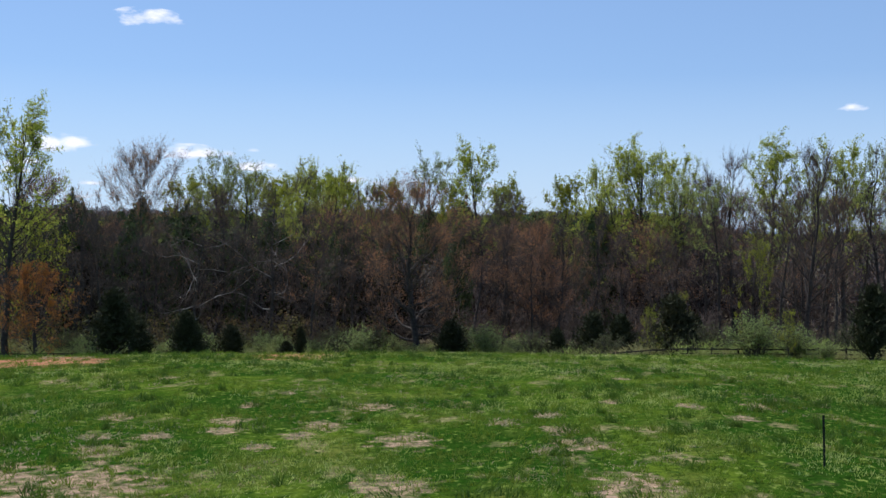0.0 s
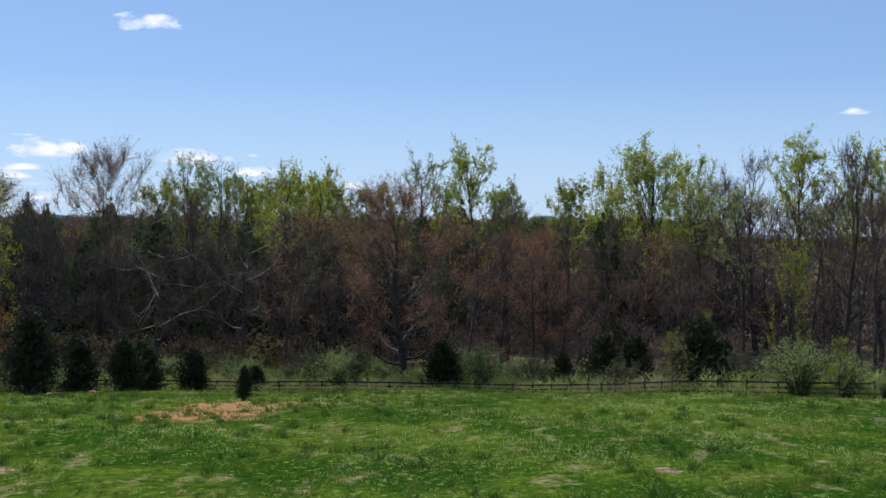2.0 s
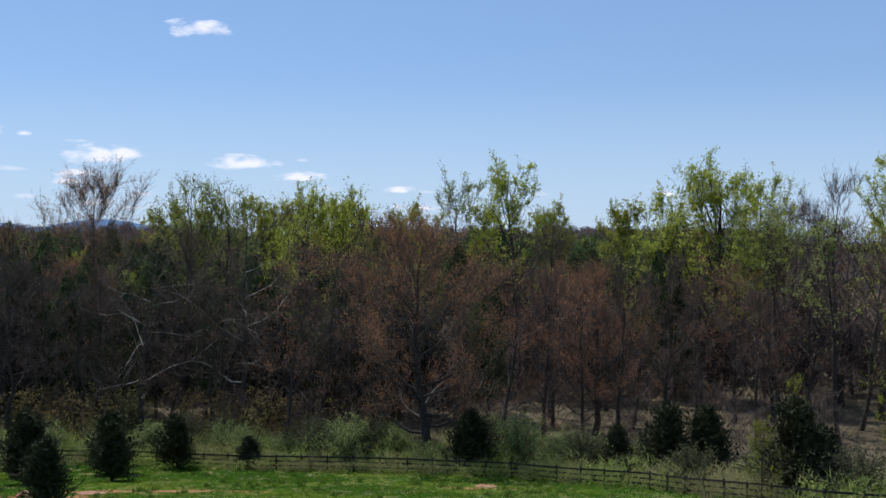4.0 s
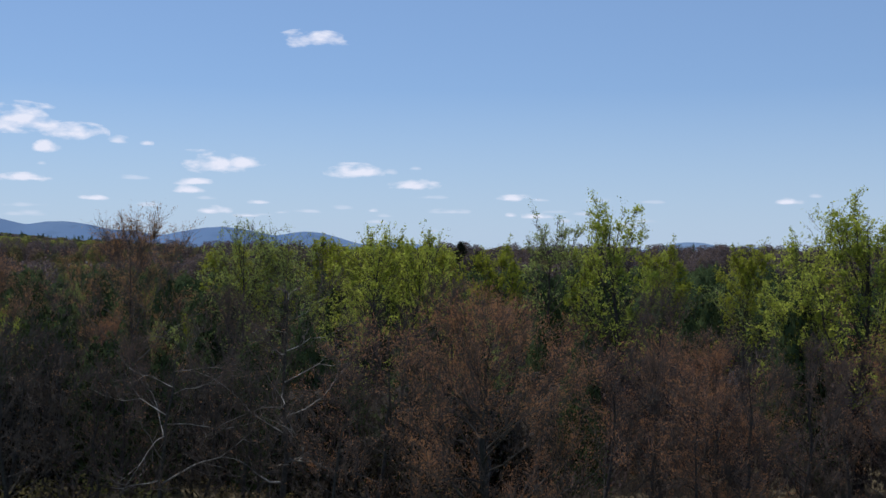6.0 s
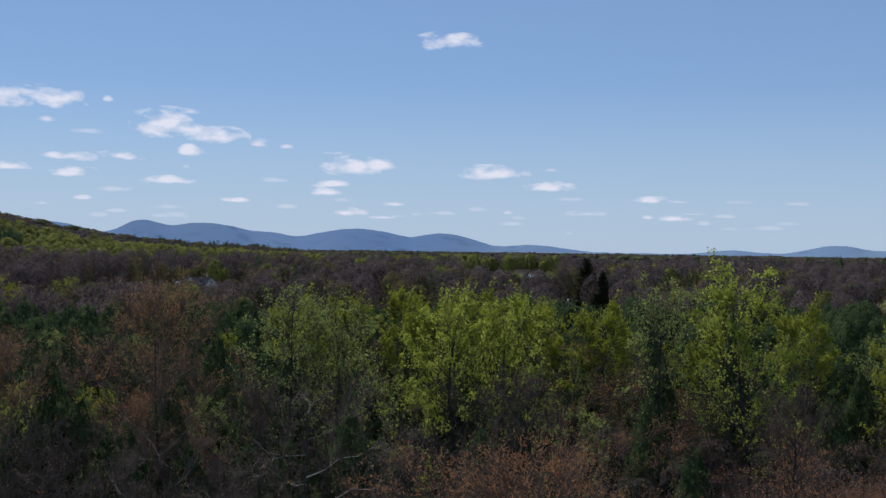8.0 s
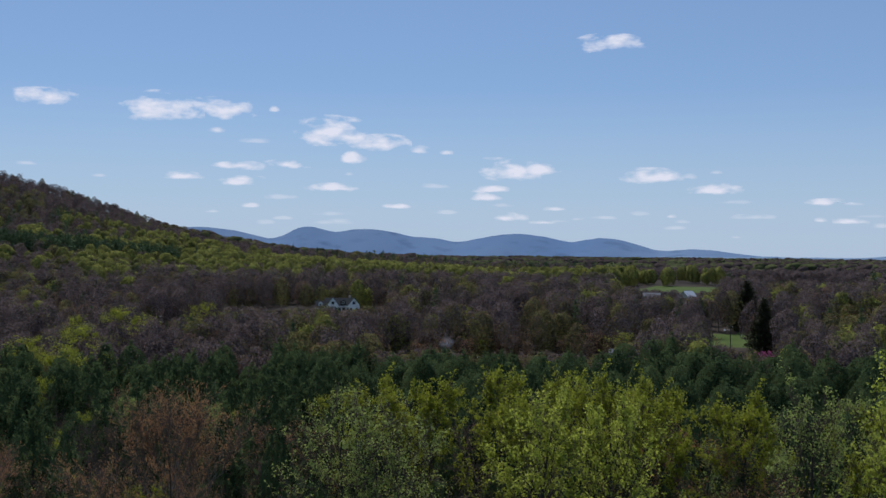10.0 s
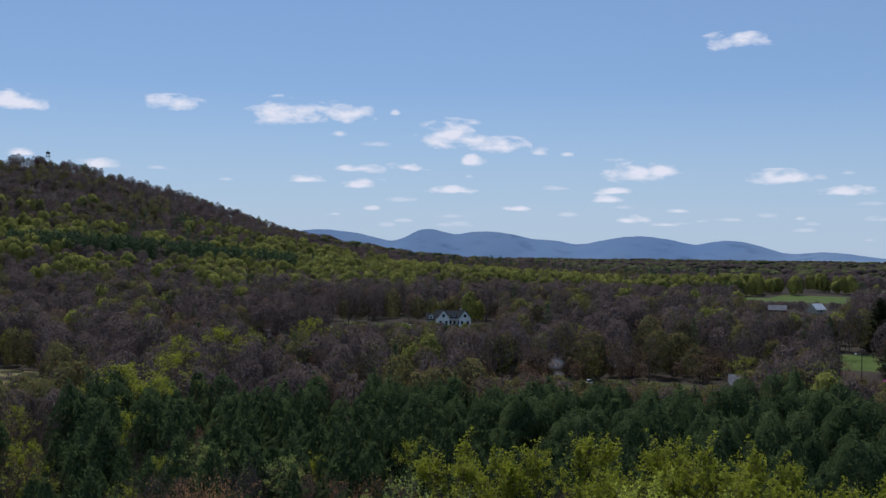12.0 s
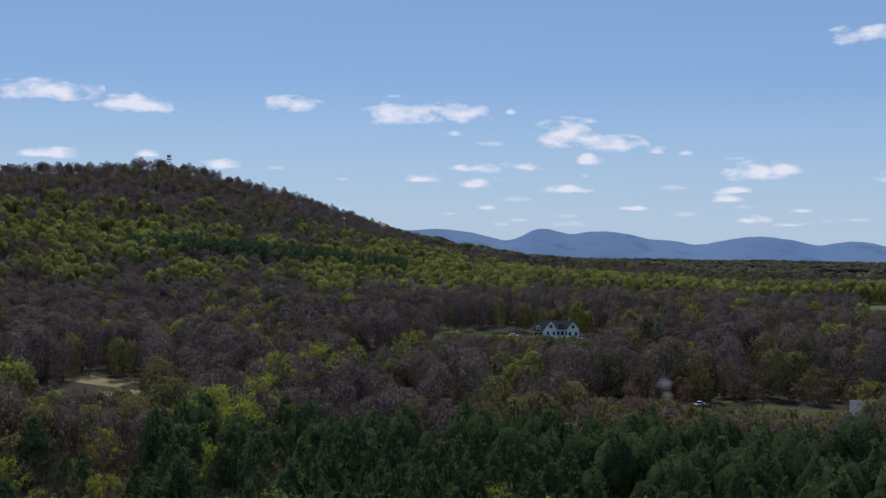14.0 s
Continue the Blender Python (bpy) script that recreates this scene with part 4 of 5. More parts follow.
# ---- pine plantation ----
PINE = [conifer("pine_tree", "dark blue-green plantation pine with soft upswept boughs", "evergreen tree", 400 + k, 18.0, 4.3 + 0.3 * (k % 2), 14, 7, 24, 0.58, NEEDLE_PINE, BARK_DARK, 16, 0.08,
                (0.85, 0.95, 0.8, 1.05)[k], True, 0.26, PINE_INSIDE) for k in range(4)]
rng = np.random.default_rng(31)
made, row, extra = 0, 0, []
for gy_ in np.arange(234, 372, 5.6):
    for gx_ in np.arange(-215, 70, 5.2):
        x, y = gx_ + rng.normal(0, 1.5) + (row % 2) * 2.6, gy_ + rng.normal(0, 1.5)
        d, az = math.hypot(x - 3, y - 130), math.degrees(math.atan2(3 - x, y - 130))
        if d > 232 + 12 * math.sin(x * 0.06) or d < 104 or az > 47 - 0.02 * x or az < -20 or rng.random() < 0.15:
            continue
        lim = float(cap(x, y))
        if lim < 7:
            continue
        if d > 205 or az < -2:
            extra.append((x, y))
            continue
        if made >= 215:
            extra.append((x, y))
            continue
        if rng.random() < 0.07:
            plant((W_YELLOW + W_RED + W_BARE[3:])[rng.integers(4)], x, y, min(lim, rng.uniform(15, 20)), 28, "broadleaf trees among the pines", wide=0.9)
            continue
        made += 1
        plant(PINE[made % 4], x, y, min(lim, rng.uniform(14.5, 22.5)), 18.0, "plantation pines", wide=rng.uniform(0.9, 1.15))
    row += 1

# older pines inside the wood
rng = np.random.default_rng(33)
for k in range(40):
    x, y = rng.uniform(-92, -12) if k < 30 else rng.uniform(-5, 30), rng.uniform(176, 232)
    plant(PINE[k % 4], x, y, rng.uniform(17, 25), 18.0, "pines inside the wood", wide=rng.uniform(0.7, 0.95))
for k in range(18):
    x, y = -66 + 3.4 * k + rng.normal(0, 1.2), rng.uniform(172, 190)
    plant(PINE[k % 4], x, y, rng.uniform(13, 19), 18.0, "pines inside the wood", wide=rng.uniform(0.9, 1.2))

# mixed young trees west of the pines
rng = np.random.default_rng(41)
made = 0
while made < 85:
    d, az = rng.uniform(100, 235), rng.uniform(43, 63)
    x, y = 3 - d * math.sin(radians(az)), 130 + d * math.cos(radians(az))
    if min((x - a) ** 2 + (y - b) ** 2 for a, b in taken) < 40 or opening(x, y, 1.1) or cap(x, y) < 14:
        continue
    taken.append((x, y))
    made += 1
    p = (W_BARE[:3] + W_RED + [PINE[made % 4]] * 5 + [W_YELLOW[made % 2]] * 2)[rng.integers(11)]
    plant(p, x, y, rng.uniform(12, 18), 18 if p in PINE else 28, "mixed trees west of the pines", wide=1.2)
# trees that stand out in the valley: pattern, x, y, z of the top, width
for p, x, y, z, w in [(W_YELLOW[0], -164, 297, 14.8, 1.7), (W_YELLOW[1], -157, 284, 12.8, 1.5), (W_YELLOW[0], -175, 290, 12.8, 1.6), (W_YELLOW[1], -206, 363, 15.5, 1.6), (W_YELLOW[0], -213, 352, 13, 1.4),
                      (W_YELLOW[1], -246, 457, 12, 1.5), (W_YELLOW[0], -258, 462, 10, 1.4), (W_YELLOW[0], -177, 546, 9, 1.2), (W_BARE[3], -152, 424, 15.5, 1.6), (W_BARE[3], -116, 455, 12.0, 1.5),
                      (W_YELLOW[0], -151, 487, 11.5, 1.0), (W_RED[0], -128, 428, 5.0, 1.2), (W_RED[0], -134, 424, 5.5, 1.1), (W_RED[0], -141, 420, 4.0, 1.2), (W_BARE[2], -88, 500, 9.0, 1.3),
                      (W_RED[0], -104, 470, 5.5, 1.7), (W_BARE[3], -100, 458, 4.5, 2.2), (W_BARE[0], -127, 478, 9.5, 1.4), (W_BARE[2], -97, 492, 8.0, 1.3), (GREEN[0], -86, 452, 7.5, 2.0),
                      (W_RED[0], -136, 466, 6.5, 1.5), (W_BARE[1], -112, 506, 10.0, 1.4), (W_RED[0], -73, 474, 6.0, 1.4), (W_BARE[0], -66, 455, 8.0, 1.4), (W_YELLOW[1], -143, 470, 6.0, 1.0),
                      (W_BARE[3], -158, 462, 10, 1.6), (W_BARE[3], -145, 500, 10, 1.5), (W_BARE[1], -120, 492, 9, 1.5), (W_YELLOW[1], -133, 452, 3.0, 1.2), (W_YELLOW[0], -90, 462, 1.5, 1.0),
                      (W_YELLOW[1], -340, 470, 9, 1.0), (W_YELLOW[0], -352, 462, 8, 1.0), (W_PALE[0], -246, 470, 8, 1.6), (W_PALE[0], -150, 520, 10, 1.6), (W_YELLOW[0], -300, 520, 6, 1.0), (W_RED[0], -117, 792, 11, 1.5), (W_YELLOW[0], -122, 770, 5, 1.1),
                      (GREEN[1], -96, 490, 5.8, 2.2), (W_PALE[0], -84, 495, 6, 1.8), (W_BARE[3], -76, 545, 14.5, 1.6), (W_RED[0], -62, 480, 5, 1.6), (W_BARE[3], -75, 440, 6, 1.6)]:
    plant(p, x, y, top(x, y, z), 28, "trees of the valley", wide=w)
REDBUD = kind_of(1, 540, "redbud", "small tree covered in magenta-pink blossom", "tree", BARK_DARK, TWIG, LEAF_PINK, whole=True, height=8, radius=4.5, clear=0.1,
                 shape="round", limbs=18, rise=20, twigs=900, leaf_n=2600, leaf_size=0.4)
for x, y, h in ((-43.7, 471.5, 5.0), (-48.0, 470, 4.6), (-39.5, 472, 4.4), (-125, 515, 5.6)):
    plant(REDBUD[0], x, y, h, 8, "blossoming redbuds", wide=1.2)
SPRUCE = [conifer("spruce", "tall dense dark spruce by the farm yard", "evergreen tree", 440, 24.0, 5.0, 30, 12, 20, 1.25, NEEDLE_CEDAR, BARK_DARK, 0, 0.0, 0.75)]
for x, y, h, w in ((-50.3, 508, 18.8, 1.6), (-67, 577, 20.5, 1.75), (-29.6, 495, 14.8, 1.2), (-116, 528, 10.5, 1.3), (-113, 531, 11.5, 1.2), (-120.5, 526, 8.5, 1.5), (-128, 634, 7.5, 2.6)):
    plant(SPRUCE[0], x, y, h, 24, "spruces by the farm", wide=w)


# ---- far woods, too many to count ----
def facing_quads(p, out, size, rng, loose=0.5):
    """Three-cornered leaf sprays at p that lie roughly across the direction out, as the outside of a crown does."""
    n = unit(out + rng.normal(0, loose, out.shape))
    a = unit(np.cross(n, rng.normal(size=n.shape)))
    b = np.cross(n, a)
    s = (size * rng.uniform(0.6, 1.35, len(p)))[:, None]
    v = np.stack([p - a * s * 0.5 - b * s * 0.3, p + a * s * 0.5 - b * s * 0.3, p + b * s * 0.6], 1).reshape(-1, 3)
    return v, np.arange(len(v)).reshape(-1, 3)


def domes(x, y, z, heights, w, rng, segs, low):
    """Uneven rounded crowns, one for each place: vertices and faces."""
    n = len(x)
    rings = [(0.72, low), (1.0, low + (1 - low) * 0.42), (0.8, low + (1 - low) * 0.72), (0.42, low + (1 - low) * 0.93)]
    if segs < 6:
        rings = [(0.75, low), (1.0, low + (1 - low) * 0.45), (0.66, low + (1 - low) * 0.8)]
    turn = rng.uniform(0, 6.28, n)
    cols = []
    for r, u in rings:
        for s in range(segs):
            a = turn + 2 * math.pi * s / segs + rng.normal(0, 0.2, n)
            rr = w * r * rng.uniform(0.72, 1.25, n)
            cols.append(np.stack([x + rr * np.cos(a), y + rr * np.sin(a), z + heights * np.clip(u + rng.normal(0, 0.06, n), 0.02, 1)], 1))
    cols.append(np.stack([x + w * rng.normal(0, 0.15, n), y + w * rng.normal(0, 0.15, n), z + heights], 1))
    k, m = len(cols), len(rings) - 1
    tri = []
    for r in range(m):
        for s in range(segs):
            a, b = r * segs + s, r * segs + (s + 1) % segs
            tri += [(a, b, b + segs), (a, b + segs, a + segs)]
    for s in range(segs):
        tri.append((m * segs + s, m * segs + (s + 1) % segs, (m + 1) * segs))
    return np.stack(cols, 1).reshape(-1, 3), (np.array(tri)[None] + (np.arange(n) * k)[:, None, None]).reshape(-1, 3)


def woods(name, label, places, heights, leaf, size, count, crown_w, seed, low=0.3, mode="leaf", stems=None, thick=0.11, core=None, fill=0.86, segs=7):
    """Many far trees in one mesh: crowns of leaf sprays, with bare stems where they show. size: of a spray, to the tree's height.
    core: what the denser inside of each crown is made of; fill: how far out it reaches."""
    rng = np.random.default_rng(seed)
    limit = cap(places[:, 0], places[:, 1]) * rng.uniform(0.7, 1.0, len(places))
    tall = np.minimum(heights, limit)
    ok = tall > np.minimum(2.5, 0.6 * heights)
    places, heights = places[ok], tall[ok]
    x, y = places[:, 0], places[:, 1]
    z = ground_z(x, y)
    n = len(x)
    rep = np.repeat(np.arange(n), count)
    m = len(rep)
    d = unit(rng.normal(size=(m, 3)) + np.array([0, 0, 0.25]))
    h = heights[rep]
    wide = crown_w * rng.uniform(0.75, 1.25, n)
    w = wide[rep] * h
    if mode == "cone":
        u = rng.uniform(0, 1, m) ** 1.3
        a = rng.uniform(0, 6.28, m)
        r = (1 - u) ** 0.8 * w * rng.uniform(0.6, 1.0, m)
        pos = np.stack([x[rep] + r * np.cos(a), y[rep] + r * np.sin(a), z[rep] + h * (0.1 + 0.9 * u)], 1)
        out = np.stack([np.cos(a), np.sin(a), np.full(m, 0.6)], 1)
    else:
        mid, half = (1 + low) / 2, (1 - low) / 2
        lump = 0.78 + 0.3 * rng.uniform(0, 1, m)
        pos = np.stack([x[rep] + d[:, 0] * w * lump, y[rep] + d[:, 1] * w * lump, z[rep] + h * (mid + half * d[:, 2] * lump)], 1)
        out = d
    if mode == "cone":
        way = unit(out + rng.normal(0, 0.5, (m, 3)))
        v, f = slivers(pos - way * (h * size * 0.4)[:, None], way, h * size * 1.3, h * size * 0.45, rng)
    elif mode == "twig":
        axis = np.stack([pos[:, 0] - x[rep], pos[:, 1] - y[rep], np.zeros(m)], 1)
        way = unit(unit(axis) * 0.8 + np.array([0, 0, 0.9]) + rng.normal(0, 0.42, (m, 3)))
        v, f = slivers(pos - way * (h * size * 0.6)[:, None], way, h * size, h * size * thick, rng)
    else:
        v, f = facing_quads(pos, out, h * size, rng)
    faces, verts, index = f.tolist(), v, [0] * len(f)
    if stems:
        k = np.repeat(np.arange(n), 2)
        p = np.stack([x[k] + rng.normal(0, 1.2, len(k)), y[k] + rng.normal(0, 1.2, len(k)), z[k] - 0.3], 1)
        sv, sf = slivers(p, unit(np.stack([rng.normal(0, 0.06, len(k)), rng.normal(0, 0.06, len(k)), np.ones(len(k))], 1)), heights[k] * 0.95, np.full(len(k), 0.4), rng)
        faces += (sf + len(verts)).tolist()
        index += [1] * len(sf)
        verts = np.concatenate([verts, sv])
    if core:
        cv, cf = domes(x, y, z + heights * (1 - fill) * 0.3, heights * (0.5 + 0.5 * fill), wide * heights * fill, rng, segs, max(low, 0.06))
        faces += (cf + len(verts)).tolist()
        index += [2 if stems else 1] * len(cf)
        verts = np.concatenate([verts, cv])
    me = to_mesh(name, verts, faces, [m_ for m_ in (leaf, stems, core) if m_], index)
    if core:
        me.polygons.foreach_set("use_smooth", [i == index[-1] for i in index])
    tagged(new(name, me), label, "woods", kind="stuff")


def canopy(name, label, places, heights, leaf, crown_w, seed, segs=7, low=0.25):
    """Far treetops in one mesh: an uneven dome for each tree, shaded smoothly."""
    rng = np.random.default_rng(seed)
    limit = cap(places[:, 0], places[:, 1]) * rng.uniform(0.7, 1.0, len(places))
    tall = np.minimum(heights, limit)
    ok = tall > np.minimum(2.5, 0.6 * heights)
    places, heights = places[ok], tall[ok]
    x, y = places[:, 0], places[:, 1]
    v, f = domes(x, y, ground_z(x, y), heights, crown_w * heights * rng.uniform(0.75, 1.3, len(x)), rng, segs, low)
    tagged(new(name, to_mesh(name, v, f, [leaf], None, True)), label, "woods", kind="stuff")


def scatter(seed, n, d0, d1, az0, az1, keep=None):
    """Places in a sector seen from the valley's middle, evenly over the ground, outside the clearings."""
    rng = np.random.default_rng(seed)
    d = np.sqrt(rng.uniform(d0 ** 2, d1 ** 2, n * 3))
    az = np.radians(rng.uniform(az0, az1, n * 3))
    p = np.stack([EYE_X - d * np.sin(az), EYE_Y + d * np.cos(az)], 1)
    p = p[opening(p[:, 0], p[:, 1], 1.08) == 0]
    if keep is not None:
        p = p[keep(p)]
    return p[:n]


def patch(p, scale, seed):
    """A slow wave over the ground, 0 to 1, that groups trees of a kind."""
    x, y = p[:, 0] * scale + seed, p[:, 1] * scale - seed
    return 0.5 + 0.25 * (np.sin(x + 1.7 * np.sin(y * 0.7)) + np.sin(y * 1.3 + 1.1 * np.sin(x * 1.9)))


FAR_BROWN = foliage("far_twigs", (0.068, 0.05, 0.047), (0.115, 0.085, 0.076), (0.125, 0.09, 0.07), 0.25, 0.95, drift=0.07)
FAR_LIME = foliage("far_lime", (0.20, 0.22, 0.035), (0.34, 0.36, 0.06), (0.12, 0.14, 0.035), 0.4, 0.8, drift=0.06)
FAR_RUST = foliage("far_rust", (0.19, 0.112, 0.075), (0.26, 0.155, 0.09), (0.14, 0.092, 0.064), 0.35, 0.9, drift=0.07)
FAR_PINE = foliage("far_pine", (0.055, 0.085, 0.038), (0.10, 0.135, 0.062), (0.07, 0.10, 0.048), 0.2, 0.9, drift=0.03)
FAR_OLIVE = foliage("far_olive", (0.10, 0.10, 0.032), (0.19, 0.18, 0.05), (0.15, 0.10, 0.05), 0.35, 0.9, drift=0.06)
STEM = plain("far_stems", (0.06, 0.05, 0.042), (0.11, 0.092, 0.08), 0.05, 0.9, 0.0)


def heights(p, lo, hi, seed):
    return np.random.default_rng(seed).uniform(lo, hi, len(p))


# the last rows of the plantation
a = np.array(extra)
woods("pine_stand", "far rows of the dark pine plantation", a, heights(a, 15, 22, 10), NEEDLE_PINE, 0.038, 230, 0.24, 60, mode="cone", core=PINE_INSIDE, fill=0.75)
# undergrowth in the wood and along the fence
a = scatter(50, 700, 14, 112, -75, 75, lambda p: p[:, 1] > fence_y(p[:, 0]) + 6)
woods("undergrowth", "tangled bare brown undergrowth beneath the trees", a, heights(a, 3, 8, 11), TWIG, 0.22, 90, 0.34, 59, 0.0, mode="twig", thick=0.05)
a = scatter(48, 300, 36, 112, -72, 72, lambda p: p[:, 1] > 168)
# the left thicket carries the wood's inner shade in its colours
woods("inner_thicket", "fine twigs filling the wood between the trunks, coloured dark for its shade", a[a[:, 0] < 0], heights(a[a[:, 0] < 0], 8, 15, 19), TWIG_SHADE, 0.14, 120, 0.34, 76, 0.05, mode="twig", thick=0.04, core=CROWN_SHADE)
b = a[(a[:, 0] >= 0) & (a[:, 1] > 186)]
woods("inner_thicket", "fine grey-brown twigs filling the wood between the trunks", b, heights(b, 8, 15, 20), TWIG, 0.14, 120, 0.34, 77, 0.05, mode="twig", thick=0.04, core=CROWN_BROWN)
rng = np.random.default_rng(49)
a = np.stack([rng.uniform(-75, 80, 3800), np.zeros(3800)], 1)
a[:, 1] = fence_y(a[:, 0]) - 1.4 + 18 * rng.uniform(0, 1, 3800) ** 1.7
woods("roadside_brush", "low green and straw-coloured brush behind the fence", a, np.minimum(heights(a, 0.8, 2.6, 12), 0.9 + 0.35 * (a[:, 1] - fence_y(a[:, 0]) + 1.4)), BRUSH, 0.42, 26, 0.5, 58, 0.0, mode="twig")
rng = np.random.default_rng(45)
a = np.stack([rng.uniform(-68, -8, 90), rng.uniform(147, 166, 90)], 1)
woods("olive_saplings", "olive and yellow-green saplings at the foot of the wood", a, heights(a, 2.5, 6.5, 22), FAR_OLIVE, 0.05, 150, 0.4, 79, 0.0)
a = scatter(47, 900, 92, 270, 39, 68, lambda p: p[:, 1] > fence_y(p[:, 0]) + 8)
woods("brown_thicket", "brown and olive thicket west of the pines", a, heights(a, 5, 11, 13), FAR_BROWN, 0.22, 90, 0.36, 57, 0.0, mode="twig")
a = scatter(46, 110, 96, 240, 41, 66, lambda p: p[:, 1] > fence_y(p[:, 0]) + 12)
woods("lime_thicket", "yellow-green saplings west of the pines", a, heights(a, 5, 11, 15), FAR_LIME, 0.05, 380, 0.3, 56, 0.08)
# from the pines to the foot of the hill
a = scatter(51, 1900, 238, 660, -16, 64, lambda p: patch(p, 0.03, 3) < 0.93)
woods("brown_woods", "bare grey-brown spring woods in the valley", a, heights(a, 13, 21, 1), FAR_BROWN, 0.11, 110, 0.30, 61, 0.2, mode="twig", stems=STEM, thick=0.07, core=CROWN_BROWN)
a = scatter(66, 420, 228, 318, 8, 30)
woods("farm_brush", "brown and olive brush between pines and farm yard", a, heights(a, 5, 14, 16), FAR_OLIVE, 0.05, 130, 0.34, 72, 0.0, core=CROWN_OLIVE, fill=0.7)
a = scatter(67, 230, 338, 400, 12, 31)
woods("farm_shrubs", "olive and brown shrubs round the farm yard", a, heights(a, 3, 9, 21), FAR_OLIVE, 0.06, 90, 0.42, 78, 0.0, core=CROWN_RUST, fill=0.8)
a = scatter(52, 330, 250, 640, -16, 64, lambda p: patch(p, 0.035, 9) > 0.55)
woods("lime_woods", "clumps of yellow-green leafing trees in the valley", a, heights(a, 10, 18, 2), FAR_LIME, 0.045, 230, 0.32, 62, 0.15, core=CROWN_LIME)
a = scatter(53, 260, 240, 620, -16, 64)
woods("rust_woods", "reddish budding trees in the valley woods", a, heights(a, 10, 17, 3), FAR_RUST, 0.10, 170, 0.34, 63, 0.12, mode="twig", thick=0.08, core=CROWN_RUST)
a = scatter(64, 760, 236, 640, -16, 64, lambda p: patch(p, 0.05, 8) > 0.4)
woods("olive_woods", "dull olive budding trees in the valley woods", a, heights(a, 11, 18, 17), FAR_OLIVE, 0.05, 130, 0.34, 74, 0.12, core=CROWN_OLIVE)
a = scatter(54, 240, 240, 700, -16, 50, lambda p: patch(p, 0.04, 5) > 0.5)
woods("conifer_clumps", "scattered dark conifers in the valley", a, heights(a, 11, 18, 4), FAR_PINE, 0.07, 160, 0.2, 64, mode="cone")
# the hillside and the plain
hill_mix = lambda p: 1.15 - np.abs(np.hypot(p[:, 0] - 3, p[:, 1] - 130) - 1000) / 480 + 0.7 * (patch(p, 0.012, 2) - 0.5) + 0.5 * (patch(p, 0.05, 4) - 0.5)
a = scatter(55, 8600, 600, 1660, -16, 66, lambda p: hill_mix(p) < 1.15)
woods("brown_hillside_woods", "bare brown woods covering the hillside", a, heights(a, 10, 14.5, 5), FAR_BROWN, 0.16, 5, 0.43, 65, 0.08, mode="twig", thick=0.12, core=CROWN_BROWN, fill=0.95, segs=6)
a = scatter(56, 3700, 640, 1480, -16, 66, lambda p: (hill_mix(p) > 0.78 + 0.9 * np.clip((20 - np.degrees(np.arctan2(EYE_X - p[:, 0], p[:, 1] - EYE_Y))) / 12, 0, 0.7)) & (patch(p, 0.07, 11) > 0.28))
woods("lime_hillside_woods", "yellow-green leafing woods low on the hillside", a, heights(a, 11, 18, 6), FAR_LIME, 0.07, 14, 0.36, 66, 0.1, core=CROWN_LIME, fill=0.95, segs=6)
a = scatter(63, 1300, 600, 1600, 20, 66, lambda p: patch(p, 0.02, 6) > 0.45)
woods("olive_hillside_woods", "dull olive budding trees scattered over the hillside", a, heights(a, 10, 16, 18), FAR_OLIVE, 0.07, 12, 0.36, 73, 0.1, core=CROWN_OLIVE, fill=0.95, segs=6)
a = scatter(57, 700, 640, 1500, -16, 50, lambda p: patch(p, 0.009, 7) > 0.72)
woods("conifer_hillside_woods", "dark conifer stands below the hill", a, heights(a, 14, 20, 7), FAR_PINE, 0.13, 46, 0.24, 67, mode="cone")
a = scatter(61, 520, 890, 935, 38, 52)
woods("conifer_belt", "dark belt of conifers across the hillside", a, heights(a, 15, 20, 14), FAR_PINE, 0.13, 46, 0.26, 71, mode="cone")
a = scatter(58, 4800, 1480, 4250, -26, 37)
canopy("distant_woods", "distant woods out to the mountains", a, heights(a, 12, 17, 8), PLAIN_BROWN, 0.8, 68, 4)
a = scatter(59, 3600, 1480, 4250, -26, 37)
canopy("distant_green_woods", "distant green woods out to the mountains", a, heights(a, 12, 17, 9), PLAIN_LIME, 0.8, 69, 4)


# ---- the meadow's grass ----
GRASS = foliage("grass_blade", (0.08, 0.15, 0.010), (0.22, 0.29, 0.03), (0.15, 0.20, 0.025), 0.4, 0.6, drift=0.25)
DARK_GRASS = foliage("coarse_grass_blade", (0.045, 0.095, 0.010), (0.13, 0.20, 0.03), (0.08, 0.14, 0.02), 0.35, 0.5, drift=0.3)
# sun glints on the grass, given as a pale blade colour
GLINT_GRASS = foliage("glint_grass_blade", (0.30, 0.36, 0.065), (0.60, 0.62, 0.22), (0.34, 0.40, 0.08), 0.35, 0.6, drift=0.3)
DRY = foliage("dry_grass", (0.36, 0.29, 0.16), (0.55, 0.46, 0.28), (0.42, 0.34, 0.18), 0.3, 0.75, drift=0.25)


def clumps(rng, n, size, pick):
    """Places and sizes of clumps over the part of the meadow that the path overlooks."""
    y = 20 + 122 * rng.uniform(0, 1, n * 4) ** 1.15
    x = 4 + rng.uniform(-1, 1, n * 4) * (6 + y * 0.47)
    ok = (y < fence_y(x) - 0.6) & pick(x, y, rng)
    return x[ok][:n], y[ok][:n], size * rng.uniform(0.5, 1.5, ok.sum())[:n]


